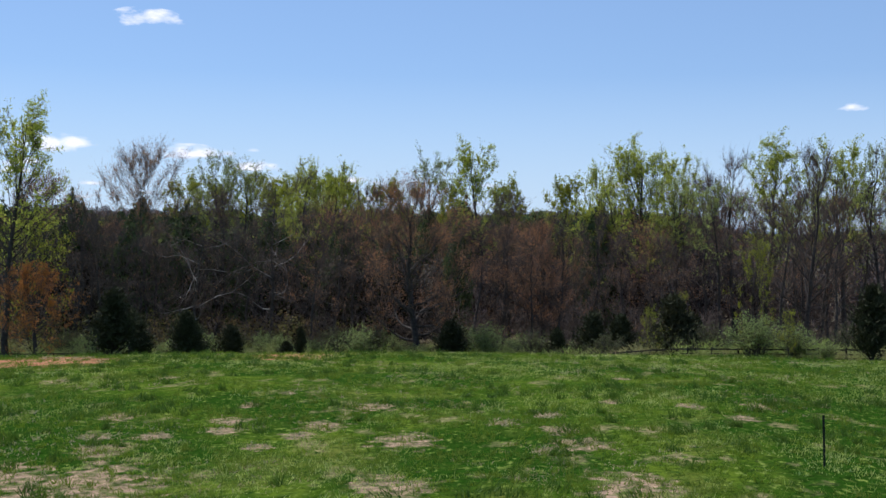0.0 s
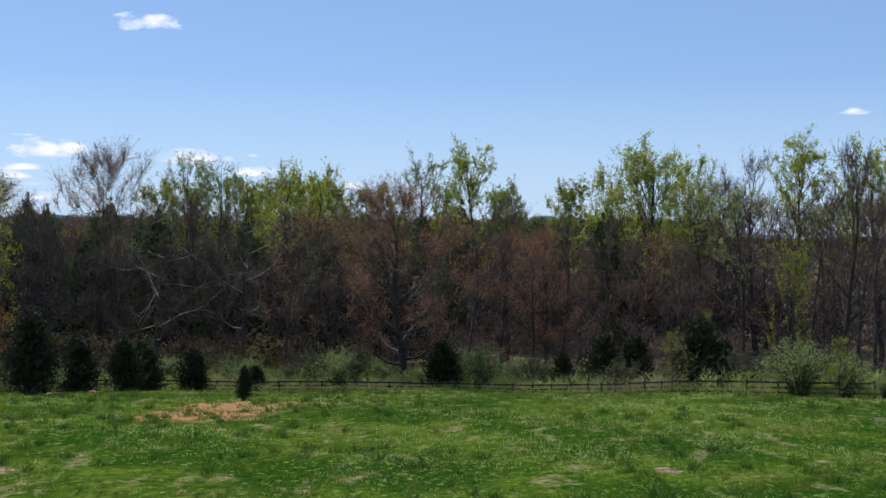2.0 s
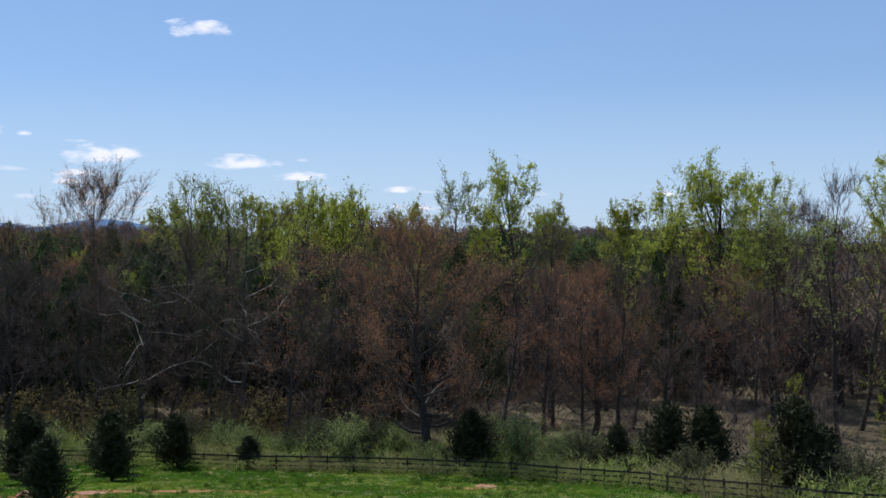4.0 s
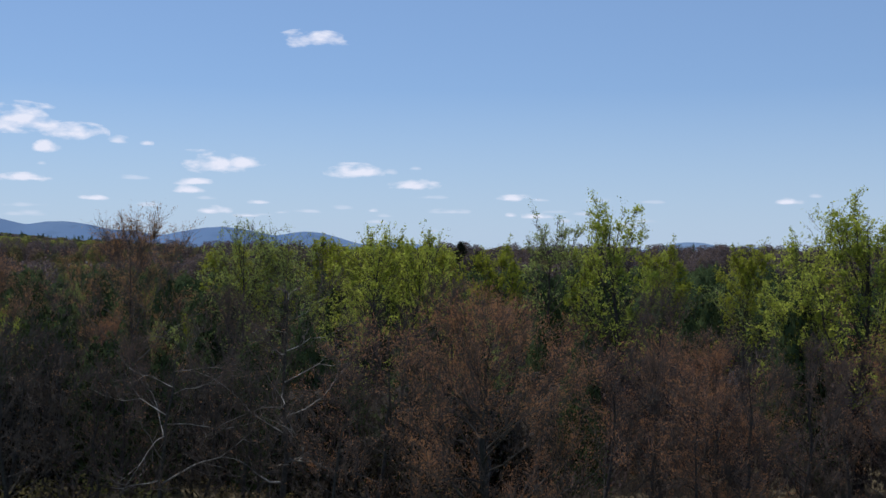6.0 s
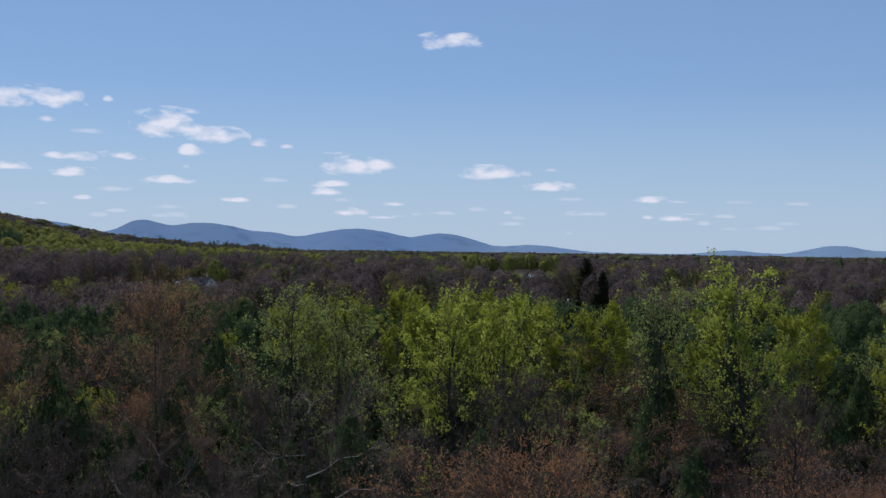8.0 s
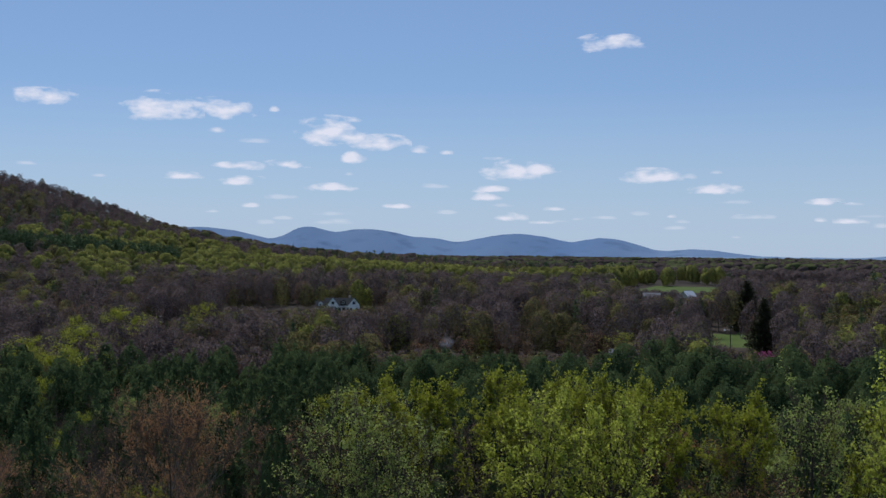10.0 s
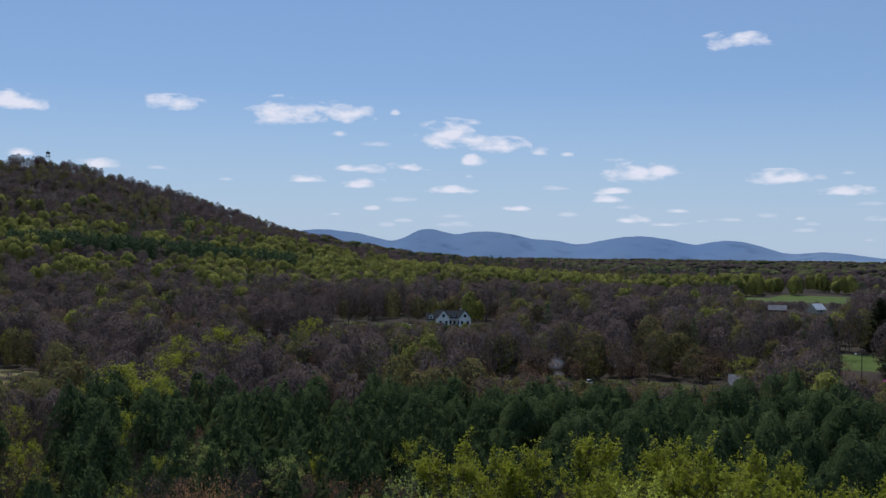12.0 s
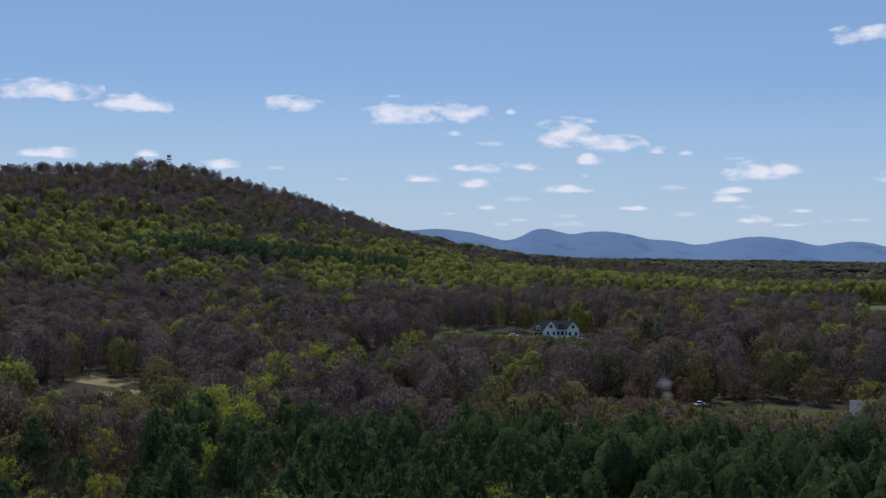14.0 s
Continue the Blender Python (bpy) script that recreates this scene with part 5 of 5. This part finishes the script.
def grass(name, label, n, material, seed, tall, wide, blades, size, pick, lean=0.5, places=None):
    """Blades in clumps: a clump is taller in its middle and leans one way."""
    rng = np.random.default_rng(seed)
    x, y, r = places or clumps(rng, n, size, pick)
    k = np.repeat(np.arange(len(x)), blades)
    off = rng.normal(0, 0.5, (len(k), 2)) * r[k, None]
    far = 0.75 + y[k] / 80
    p = np.stack([x[k] + off[:, 0], y[k] + off[:, 1] * 1.5, np.zeros(len(k))], 1)
    p[:, 2] = ground_z(p[:, 0], p[:, 1]) - 0.02
    way = rng.normal(0, 0.35, (len(x), 2))[k] + rng.normal(0, lean, (len(k), 2))
    d = unit(np.concatenate([way, np.full((len(k), 1), 1.0)], 1))
    rise = np.clip(1.3 - np.hypot(off[:, 0], off[:, 1]) / r[k], 0.5, 1.3)
    v, f = slivers(p, d, tall * rng.uniform(0.5, 1.3, len(k)) * rise * far ** 0.3, wide * far, rng)
    tagged(new(name, to_mesh(name, v, f, [material])), label, "grass", kind="stuff")


def wave(x, y, s, k):
    return np.sin(x * s + k + 1.6 * np.sin(y * s * 0.5 + k)) * np.sin(y * s * 0.8 + 1.3 * np.sin(x * s * 0.7 + 2 * k))


def lush(x, y, rng):
    return wave(x, y, 0.5, 1) + rng.normal(0, 0.35, len(x)) > -0.25


def tufted(x, y, rng):
    return wave(x, y, 0.27, 4) + rng.normal(0, 0.3, len(x)) > 0.0


def bright(x, y, rng):
    return wave(x, y, 0.33, 2) + 0.5 * wave(x, y, 1.7, 5) + rng.normal(0, 0.25, len(x)) + 0.012 * x > 0.2


def dry_spot(x, y, rng):
    return wave(x, y, 0.42, 3) + rng.normal(0, 0.18, len(x)) > 0.42


grass("meadow_grass", "uneven clumps of green spring grass on the meadow", 10000, GRASS, 71, 0.20, 0.026, 18, 0.24, lush)
grass("tall_tufts", "taller darker tufts of coarse grass in the meadow", 900, DARK_GRASS, 76, 0.36, 0.034, 44, 0.34, tufted, 0.45)
grass("pale_grass_blades", "pale blades coloured like sun glints in the meadow grass", 15000, GLINT_GRASS, 73, 0.15, 0.026, 7, 0.32, bright)
grass("dry_grass_tufts", "pale dry straw tufts in the meadow", 2200, DRY, 72, 0.13, 0.032, 12, 0.30, dry_spot, 1.0)
rng = np.random.default_rng(74)
spot = np.repeat(np.array(DRY_SPOTS), 14, 0)
grass("matted_straw", "matted pale straw lying in dry spots of the meadow", 0, DRY, 75, 0.16, 0.03, 14, 0, None, 2.2,
      (spot[:, 0] + rng.normal(0, 0.5, len(spot)) * spot[:, 2], spot[:, 1] + rng.normal(0, 0.8, len(spot)) * spot[:, 2], rng.uniform(0.12, 0.3, len(spot))))


# ---- the fence ----
FENCE_WOOD = plain("weathered_board", (0.022, 0.019, 0.017), (0.05, 0.044, 0.04), 1.5, 0.85, 0.5)


def build_fence():
    """Three-board horse fence along the foot of the meadow."""
    pts = [np.array(p, float) for p in FENCE]
    seg = [np.linalg.norm(b - a) for a, b in zip(pts, pts[1:])]
    total, step = sum(seg), 2.44
    marks = np.cumsum([0] + seg)
    root = tagged(new("fence"), "dark weathered three-board fence between meadow and wood", "fence")
    bm = bmesh.new()
    box(bm, -0.07, 0.07, -0.07, 0.07, -0.5, 1.42)
    bmesh.ops.bevel(bm, geom=[e for e in bm.edges if e.verts[0].co.z > 1 and e.verts[1].co.z > 1], offset=0.03, segments=1, affect="EDGES")
    post = bpy.data.meshes.new("post")
    bm.to_mesh(post)
    bm.free()
    post.materials.append(FENCE_WOOD)
    bm = bmesh.new()
    box(bm, 0, 1, -0.11, -0.075, -0.07, 0.07)
    board = bpy.data.meshes.new("board")
    bm.to_mesh(board)
    bm.free()
    board.materials.append(FENCE_WOOD)
    rng = np.random.default_rng(81)
    prev = None
    for s in np.arange(0, total, step):
        x, y = np.interp(s, marks, [p[0] for p in pts]), np.interp(s, marks, [p[1] for p in pts])
        here = Vector((x, y, gz(x, y)))
        o = new("post", post)
        o.parent = root
        o.matrix_basis = pose(*here, rng.normal(0, 1.2), rng.normal(0, 1.2), rng.uniform(0, 20))
        if prev is not None:
            d = here - prev
            for h in (0.42, 0.82, 1.24):
                b = new("board", board)
                b.parent = root
                turn = d.to_track_quat("X", "Z").to_matrix().to_4x4()
                b.matrix_basis = Matrix.Translation(prev + Vector((0, 0, h + rng.normal(0, 0.012)))) @ turn @ Matrix.Diagonal((d.length, 1, 1, 1))
        prev = here


build_fence()


# ---- the stake in the meadow ----
def build_stake(x, y):
    root = tagged(new("stake"), "thin dark metal stake standing in the grass", "stake")
    steel = plain("stake_steel", (0.012, 0.016, 0.014), (0.03, 0.035, 0.03), 8, 0.6, 0.2, 0.3)
    bm = bmesh.new()
    box(bm, -0.03, 0.03, -0.006, 0.006, -0.4, 1.3)
    box(bm, -0.006, 0.006, 0.006, 0.04, -0.4, 1.3)
    part("post", bm, steel, root)
    for z in np.arange(0.25, 1.25, 0.12):
        bm = bmesh.new()
        box(bm, -0.02, 0.02, -0.016, -0.006, z, z + 0.03)
        part("stud", bm, steel, root)
    root.matrix_basis = pose(x, y, gz(x, y), 0, -2, 12)


build_stake(10.4, 29.7)


# ---- buildings ----
WHITE = plain("white_siding", (0.70, 0.70, 0.68), (0.80, 0.80, 0.78), 0.6, 0.7, 0.2)
GREY_SIDING = plain("grey_siding", (0.16, 0.17, 0.19), (0.22, 0.23, 0.25), 0.6, 0.8, 0.2)
TAN = plain("tan_stone", (0.40, 0.34, 0.28), (0.52, 0.45, 0.38), 0.8, 0.85, 0.4)
ROOF = plain("dark_shingle", (0.014, 0.017, 0.022), (0.028, 0.032, 0.038), 1.2, 0.8, 0.4)
ROOF_GREY = plain("grey_shingle", (0.13, 0.13, 0.14), (0.20, 0.20, 0.21), 1.2, 0.8, 0.4)
METAL = plain("bare_metal_roof", (0.48, 0.49, 0.50), (0.58, 0.59, 0.60), 0.8, 0.5, 0.1, 0.3)
BRICK = plain("dark_brick", (0.05, 0.04, 0.036), (0.10, 0.075, 0.065), 3, 0.9, 0.4)
RED_WALL = plain("red_barn_board", (0.20, 0.05, 0.035), (0.28, 0.075, 0.05), 1.0, 0.85, 0.3)
GLASS = principled("window_glass", 0.08)[0]
GLASS.node_tree.nodes["Principled BSDF"].inputs["Base Color"].default_value = (0.015, 0.018, 0.022, 1)
GLASS.node_tree.nodes["Principled BSDF"].inputs["Specular IOR Level"].default_value = 0.6
CONCRETE = plain("pale_concrete", (0.26, 0.25, 0.23), (0.33, 0.32, 0.30), 0.3, 0.9, 0.2)


def gable(bm, x0, x1, y0, y1, z0, z1, ridge, along="x"):
    """A block whose top rises to a ridge, along x or y."""
    if along == "x":
        m = (y0 + y1) / 2
        prof = [(y0, z0), (y1, z0), (y1, z1), (m, ridge), (y0, z1)]
        rings = [[bm.verts.new((x, y, z)) for y, z in prof] for x in (x0, x1)]
    else:
        m = (x0 + x1) / 2
        prof = [(x0, z0), (x1, z0), (x1, z1), (m, ridge), (x0, z1)]
        rings = [[bm.verts.new((x, y, z)) for x, z in prof] for y in (y0, y1)]
    n = len(prof)
    for i in range(n):
        bm.faces.new((rings[0][i], rings[0][(i + 1) % n], rings[1][(i + 1) % n], rings[1][i]))
    bm.faces.new(rings[0][::-1])
    bm.faces.new(rings[1])
    bmesh.ops.recalc_face_normals(bm, faces=bm.faces)


def roof(bm, x0, x1, y0, y1, eave, ridge, over=0.5, thick=0.22, along="x"):
    """Two sloping slabs with an overhang."""
    a0, a1, b0, b1 = (x0, x1, y0, y1) if along == "x" else (y0, y1, x0, x1)
    m, half = (b0 + b1) / 2, (b1 - b0) / 2
    slope = (ridge - eave) / half
    low = eave - over * slope
    prof = [(b0 - over, low), (m, ridge), (b1 + over, low), (b1 + over, low + thick), (m, ridge + thick), (b0 - over, low + thick)]
    rings = []
    for a in (a0 - over * 0.7, a1 + over * 0.7):
        rings.append([bm.verts.new((a, b, z) if along == "x" else (b, a, z)) for b, z in prof])
    for i in range(6):
        bm.faces.new((rings[0][i], rings[0][(i + 1) % 6], rings[1][(i + 1) % 6], rings[1][i]))
    for r in rings:
        bm.faces.new((r[0], r[1], r[4], r[5]))
        bm.faces.new((r[1], r[2], r[3], r[4]))
    bmesh.ops.recalc_face_normals(bm, faces=bm.faces)


def window(root, x, y, z, w, h, trim):
    """A window on a wall that faces -y: frame, pane and sill."""
    bm = bmesh.new()
    box(bm, x - w / 2 - 0.12, x + w / 2 + 0.12, y - 0.05, y + 0.05, z - 0.12, z + h + 0.12)
    fr = part("window", bm, trim, root)
    bm = bmesh.new()
    box(bm, x - w / 2, x + w / 2, y - 0.075, y - 0.03, z, z + h)
    part("pane", bm, GLASS, fr)
    bm = bmesh.new()
    box(bm, x - w / 2 - 0.18, x + w / 2 + 0.18, y - 0.14, y - 0.02, z - 0.2, z - 0.12)
    part("sill", bm, trim, fr)


def one(kind, *args, **kw):
    bm = bmesh.new()
    kind(bm, *args, **kw)
    return bm


def build_manor(x, y, turn):
    """The white house across the valley: long body, two front gables, a dormer and a garage wing."""
    root = tagged(new("house"), "white two-storey house with dark gabled roofs on a lawn", "house")
    part("main_wall", one(gable, -9, 9, -4.5, 5, -2.5, 4.6, 8.4), WHITE, root)
    part("main_roof", one(roof, -9, 9, -4.5, 5, 4.6, 8.4), ROOF, root, "dark shingled roof")
    for cx, ridge in ((-4.6, 8.9), (7.8, 8.7)):
        part("gable_wall", one(gable, cx - 3.4, cx + 3.4, -7.2, 2, -2.5, 4.6, ridge, along="y"), WHITE, root)
        part("gable_roof", one(roof, cx - 3.4, cx + 3.4, -7.2, 2, 4.6, ridge, along="y"), ROOF, root, "dark shingled roof")
        window(root, cx, -7.2, 5.0, 1.5, 1.7, WHITE)
        for k in (-1.7, 1.7):
            window(root, cx + k, -7.2, 0.9, 1.4, 2.0, WHITE)
    part("garage_wall", one(gable, -14.4, -9, -4.0, 4.5, -2.5, 3.2, 6.6), WHITE, root)
    part("garage_roof", one(roof, -14.4, -9, -4.0, 4.5, 3.2, 6.6), ROOF, root, "dark shingled roof")
    part("dormer_wall", one(gable, -13.0, -10.6, -3.6, 1, 3.4, 5.6, 6.6, along="y"), WHITE, root)
    part("dormer_roof", one(roof, -13.0, -10.6, -3.6, 1, 5.6, 6.6, 0.3, 0.15, along="y"), ROOF, root)
    window(root, -11.8, -3.6, 4.1, 1.2, 1.2, WHITE)
    for k in (-13.0, -10.4):
        part("garage_door", one(box, k - 1.1, k + 1.1, -4.09, -3.98, 0, 2.3), ROOF, root, "dark garage door")
    for k in (-0.6, 1.8, 4.0):
        window(root, k, -4.5, 0.9, 1.5, 2.1, WHITE)
    part("dormer_wall", one(gable, 0.0, 3.0, -4.0, 1, 5.0, 6.6, 7.6, along="y"), ROOF, root)
    window(root, 1.5, -4.0, 5.4, 1.6, 1.1, WHITE)
    for k in (0.4, 3.4):
        part("porch_post", one(box, k - 0.15, k + 0.15, -6.3, -6.0, 0, 2.9), WHITE, root)
    part("porch_roof", one(box, -1.0, 4.6, -6.5, -4.45, 2.9, 3.1), TAN, root, "pale porch roof")
    part("chimney", one(box, 5.0, 6.2, 1.0, 2.2, 6.0, 10.0), TAN, root, "stone chimney")
    root.matrix_basis = pose(x, y, gz(x, y) + 0.5, 0, 0, turn) @ Matrix.Diagonal((0.82, 0.82, 0.82, 1))
    drive = tagged(new("driveway"), "pale concrete driveway before the white house", "driveway", kind="structure")
    part("slab", one(box, -22, 14, -12.5, -7.6, -0.9, 0.05), CONCRETE, drive)
    drive.matrix_basis = root.matrix_basis.copy()
    return root


def build_barn(name, label, x, y, turn, w, d, eave, ridge, wall, top_mat, chimney=None, base=0.0):
    root = tagged(new(name), label, "house")
    part("wall", one(gable, -w / 2, w / 2, -d / 2, d / 2, -2.5, eave, ridge), wall, root)
    part("roof", one(roof, -w / 2, w / 2, -d / 2, d / 2, eave, ridge), top_mat, root)
    for k in np.arange(-w / 2 + 1.6, w / 2 - 1.2, 2.8):
        window(root, k, -d / 2, 0.9, 1.1, 1.4, WHITE)
    part("door", one(box, -0.5, 0.5, -d / 2 - 0.06, -d / 2 + 0.02, 0, 2.1), BRICK, root)
    if chimney:
        ch = part("chimney", one(box, chimney - 0.9, chimney + 0.9, -0.7, 0.7, eave - 1, ridge + 2.6), BRICK, root, "dark brick chimney")
        part("cap", one(box, chimney - 1.0, chimney + 1.0, -0.8, 0.8, ridge + 2.6, ridge + 3.0), WHITE, ch, "white chimney cap")
    root.matrix_basis = pose(x, y, gz(x, y) + base, 0, 0, turn)
    return root


build_manor(-263, 588, 31)
build_barn("farmhouse", "grey-roofed farmhouse with a dark brick chimney", -81, 446, 15, 13, 8, 2.8, 6.2, GREY_SIDING, ROOF_GREY, 4.2, 0.3)
build_barn("cottage", "small house with a grey roof among the trees", -291, 487, 40, 8, 6, 2.6, 5.0, TAN, ROOF_GREY, None, 1.5)
build_barn("barn", "white barn with a shining metal roof by a field", -136, 792, 62, 8.0, 6.5, 2.6, 5.6, TAN, METAL, None, 2.4)
build_barn("shed", "tiny white shed among the bare trees", -269.5, 453.6, 35, 2.6, 2.2, 1.8, 2.6, WHITE, ROOF_GREY, None, 1.0)
build_barn("red_barn", "low red-brown barn among the trees", -156, 783, 10, 10, 6, 2.4, 4.8, RED_WALL, ROOF_GREY, None, 2.0)


def build_car(x, y, turn, paint):
    """A parked car: body, cabin, glass, wheels."""
    root = tagged(new("car"), "small white car parked in the farm yard", "car")
    bm = bmesh.new()
    box(bm, -2.1, 2.1, -0.85, 0.85, 0.35, 0.95)
    bmesh.ops.bevel(bm, geom=list(bm.edges), offset=0.14, segments=2, affect="EDGES")
    part("body", bm, paint, root)
    bm = bmesh.new()
    vs = box(bm, -1.3, 1.2, -0.75, 0.75, 0.93, 1.45)
    for v in vs[4:]:
        v.co.x *= 0.7
        v.co.y *= 0.85
    part("cabin", bm, GLASS, root, "dark glazed cabin")
    part("roof", one(box, -0.9, 0.82, -0.62, 0.62, 1.45, 1.5), paint, root)
    for wx in (-1.35, 1.35):
        for wy in (-0.82, 0.82):
            bm = bmesh.new()
            bmesh.ops.create_cone(bm, cap_ends=True, segments=14, radius1=0.33, radius2=0.33, depth=0.22, matrix=pose(wx, wy, 0.33, 90))
            wheel = part("wheel", bm, ROOF, root)
    root.matrix_basis = pose(x, y, gz(x, y), 0, 0, turn)


build_car(-87, 430, 40, WHITE)
build_car(-133, 449, 75, WHITE)
build_car(-281.5, 577.5, 25, WHITE)


# ---- small things at the meadow's foot ----
def build_stump(x, y):
    root = tagged(new("tree_stump"), "splintered pale tree stump at the meadow's edge", "stump")
    m = plain("split_wood", (0.36, 0.24, 0.15), (0.50, 0.37, 0.25), 5, 0.9, 0.6)
    rng = np.random.default_rng(91)
    w = Wood()
    w.tube([(0, 0, -0.2), (0, 0, 0.12), (0.03, 0, 0.3)], [0.46, 0.34, 0.22], 9)
    o = new("bole", w.mesh("bole", [m]))
    o.parent = root
    for k in range(7):
        a = rng.uniform(0, 6.28)
        w = Wood()
        b = np.array([math.cos(a) * 0.2, math.sin(a) * 0.2, 0.15])
        w.tube([b, b + np.array([rng.normal(0, 0.12) - 0.1, rng.normal(0, 0.12), rng.uniform(0.3, 1.1)])], [0.09, 0.012], 4)
        o = new("splinter", w.mesh("splinter", [m]))
        o.parent = root
    root.matrix_basis = pose(x, y, gz(x, y), 0, 0, 30)


build_stump(17, 112)
CLAY = plain("red_clay", (0.32, 0.16, 0.10), (0.44, 0.25, 0.16), 1.5, 0.95, 0.7)


def build_mound(x, y, wide, high, seed):
    """A heap of bare earth, lumpy and sunk at the rim."""
    rng = np.random.default_rng(seed)
    bm = bmesh.new()
    bmesh.ops.create_icosphere(bm, subdivisions=3, radius=1.0)
    for v in bm.verts:
        n = noise.noise(v.co * 2.3 + Vector((seed, 0, 0))) * 0.3 + noise.noise(v.co * 6 + Vector((0, seed, 0))) * 0.28
        v.co = Vector((v.co.x * wide * (1 + n), v.co.y * wide * 0.7 * (1 + n), v.co.z * high * (1 + n)))
    me = bpy.data.meshes.new("earth_mound")
    bm.to_mesh(me)
    bm.free()
    me.materials.append(CLAY)
    ob = tagged(new("earth_mound", me), "small heap of bare reddish earth in the grass", "earth mound", "earth mounds by the cedars")
    ob.location = (x, y, gz(x, y) - 0.1)


for k, (x, y, w, h) in enumerate([(-28.9, 113.6, 0.7, 0.55), (-31.5, 112.0, 1.6, 0.28), (-25.5, 117.0, 1.2, 0.25), (2.4, 128, 1.0, 0.25)]):
    build_mound(x, y, w, h, k + 3)


# ---- smoke over the farm ----
def build_smoke(x, y, puffs):
    """A thin drifting wisp of bluish smoke in a few soft shells."""
    m = CLOUD.copy()
    m.name = "thin_smoke"
    nt = m.node_tree
    for nd in nt.nodes:
        if nd.type == "TEX_NOISE":
            nd.inputs["Scale"].default_value = 0.22
        if nd.type == "MAP_RANGE":
            nd.inputs[1].default_value, nd.inputs[2].default_value, nd.inputs[4].default_value = 0.35, 1.2, 0.4
        # the smoke's daylit paleness is emitted as a weak bluish glow
        if nd.type == "EMISSION":
            nd.inputs["Color"].default_value, nd.inputs["Strength"].default_value = (0.42, 0.47, 0.58, 1), 0.75
    root = tagged(new("smoke_wisp"), "thin pale wisp of wood smoke above the farm", "smoke", "smoke over the farm")
    for dx, z, w, h in puffs:
        n, verts, faces = 10, [], []
        for j in range(n + 1):
            for i in range(n + 1):
                u, v = i / n * 2 - 1, j / n * 2 - 1
                verts.append((dx + u * w, 0.2 * w * (u * u + v * v), z + v * h))
        for j in range(n):
            for i in range(n):
                a = j * (n + 1) + i
                faces.append((a, a + 1, a + n + 2, a + n + 1))
        o = new("puff", to_mesh("puff", verts, faces, [m], None, True))
        o.parent = root
        o.visible_shadow = False
    root.matrix_basis = pose(x, y, gz(x, y), 0, 0, 25)


build_smoke(-143, 448, ((0, 3, 2.2, 2.6), (-1, 6.5, 3, 3)))


# ---- the pole by the farm lawn ----
def build_pole(x, y, tall):
    root = tagged(new("utility_pole"), "tall dark wooden pole with a white lamp by the farm lawn", "pole")
    w = Wood()
    w.tube([(0, 0, -0.6), (0.04, 0, tall * 0.5), (0, 0, tall)], [0.17, 0.14, 0.11], 8)
    o = new("pole", w.mesh("pole", [BARK_DARK]))
    o.parent = root
    part("crossarm", one(box, -1.0, 1.0, -0.06, 0.06, tall - 0.55, tall - 0.43), BARK_DARK, root)
    w = Wood()
    w.tube([(-0.05, 0, tall - 1.6), (-0.9, 0, tall - 1.2), (-1.7, 0, tall - 1.25)], [0.035, 0.03, 0.03], 5)
    o = new("bracket", w.mesh("bracket", [METAL]))
    o.parent = root
    bm = bmesh.new()
    bmesh.ops.create_cone(bm, cap_ends=True, segments=12, radius1=0.42, radius2=0.16, depth=0.4, matrix=pose(-1.85, 0, tall - 1.4))
    part("lamp", bm, WHITE, root, "white lamp head")
    for k in (-0.8, 0.0, 0.8):
        bm = bmesh.new()
        bmesh.ops.create_cone(bm, cap_ends=True, segments=8, radius1=0.06, radius2=0.04, depth=0.16, matrix=pose(k, 0, tall - 0.35 if k else tall + 0.08))
        part("insulator", bm, WHITE, root)
    root.matrix_basis = pose(x, y, gz(x, y), 0, 0, 20)


build_pole(-58.9, 491, 10.5)


# ---- the lookout tower on the hill ----
def build_tower():
    a, d = radians(50.0), 1590.0
    x, y = EYE_X - d * math.sin(a), EYE_Y + d * math.cos(a)
    root = tagged(new("lookout_tower"), "dark steel lattice tower on the hilltop", "tower")
    steel = plain("tower_steel", (0.06, 0.06, 0.065), (0.10, 0.10, 0.105), 1, 0.6, 0.1, 0.4)
    for sx in (-1, 1):
        for sy in (-1, 1):
            w = Wood()
            w.tube([(sx * 3.4, sy * 3.4, 0), (sx * 1.5, sy * 1.5, 31)], [0.2, 0.15], 5)
            o = new("leg", w.mesh("leg", [steel]))
            o.parent = root
    for z in (8, 15, 21, 26):
        r = 3.4 - 1.9 * z / 31
        for k in range(4):
            w = Wood()
            c = [(r, r), (-r, r), (-r, -r), (r, -r)]
            w.tube([(*c[k], z), (*c[(k + 1) % 4], z + 4)], [0.16, 0.16], 4)
            o = new("brace", w.mesh("brace", [steel]))
            o.parent = root
    part("platform", one(box, -3.2, 3.2, -3.2, 3.2, 27.4, 28.0), steel, root)
    part("cabin", one(box, -2.0, 2.0, -2.0, 2.0, 30.6, 33.0), steel, root)
    part("cabin_roof", one(box, -2.8, 2.8, -2.8, 2.8, 33.0, 33.5), steel, root)
    w = Wood()
    w.tube([(0, 0, 33), (0, 0, 38)], [0.25, 0.12], 5)
    o = new("mast", w.mesh("mast", [steel]))
    o.parent = root
    root.matrix_basis = pose(x, y, gz(x, y) - 13, 0, 0, 30)


build_tower()
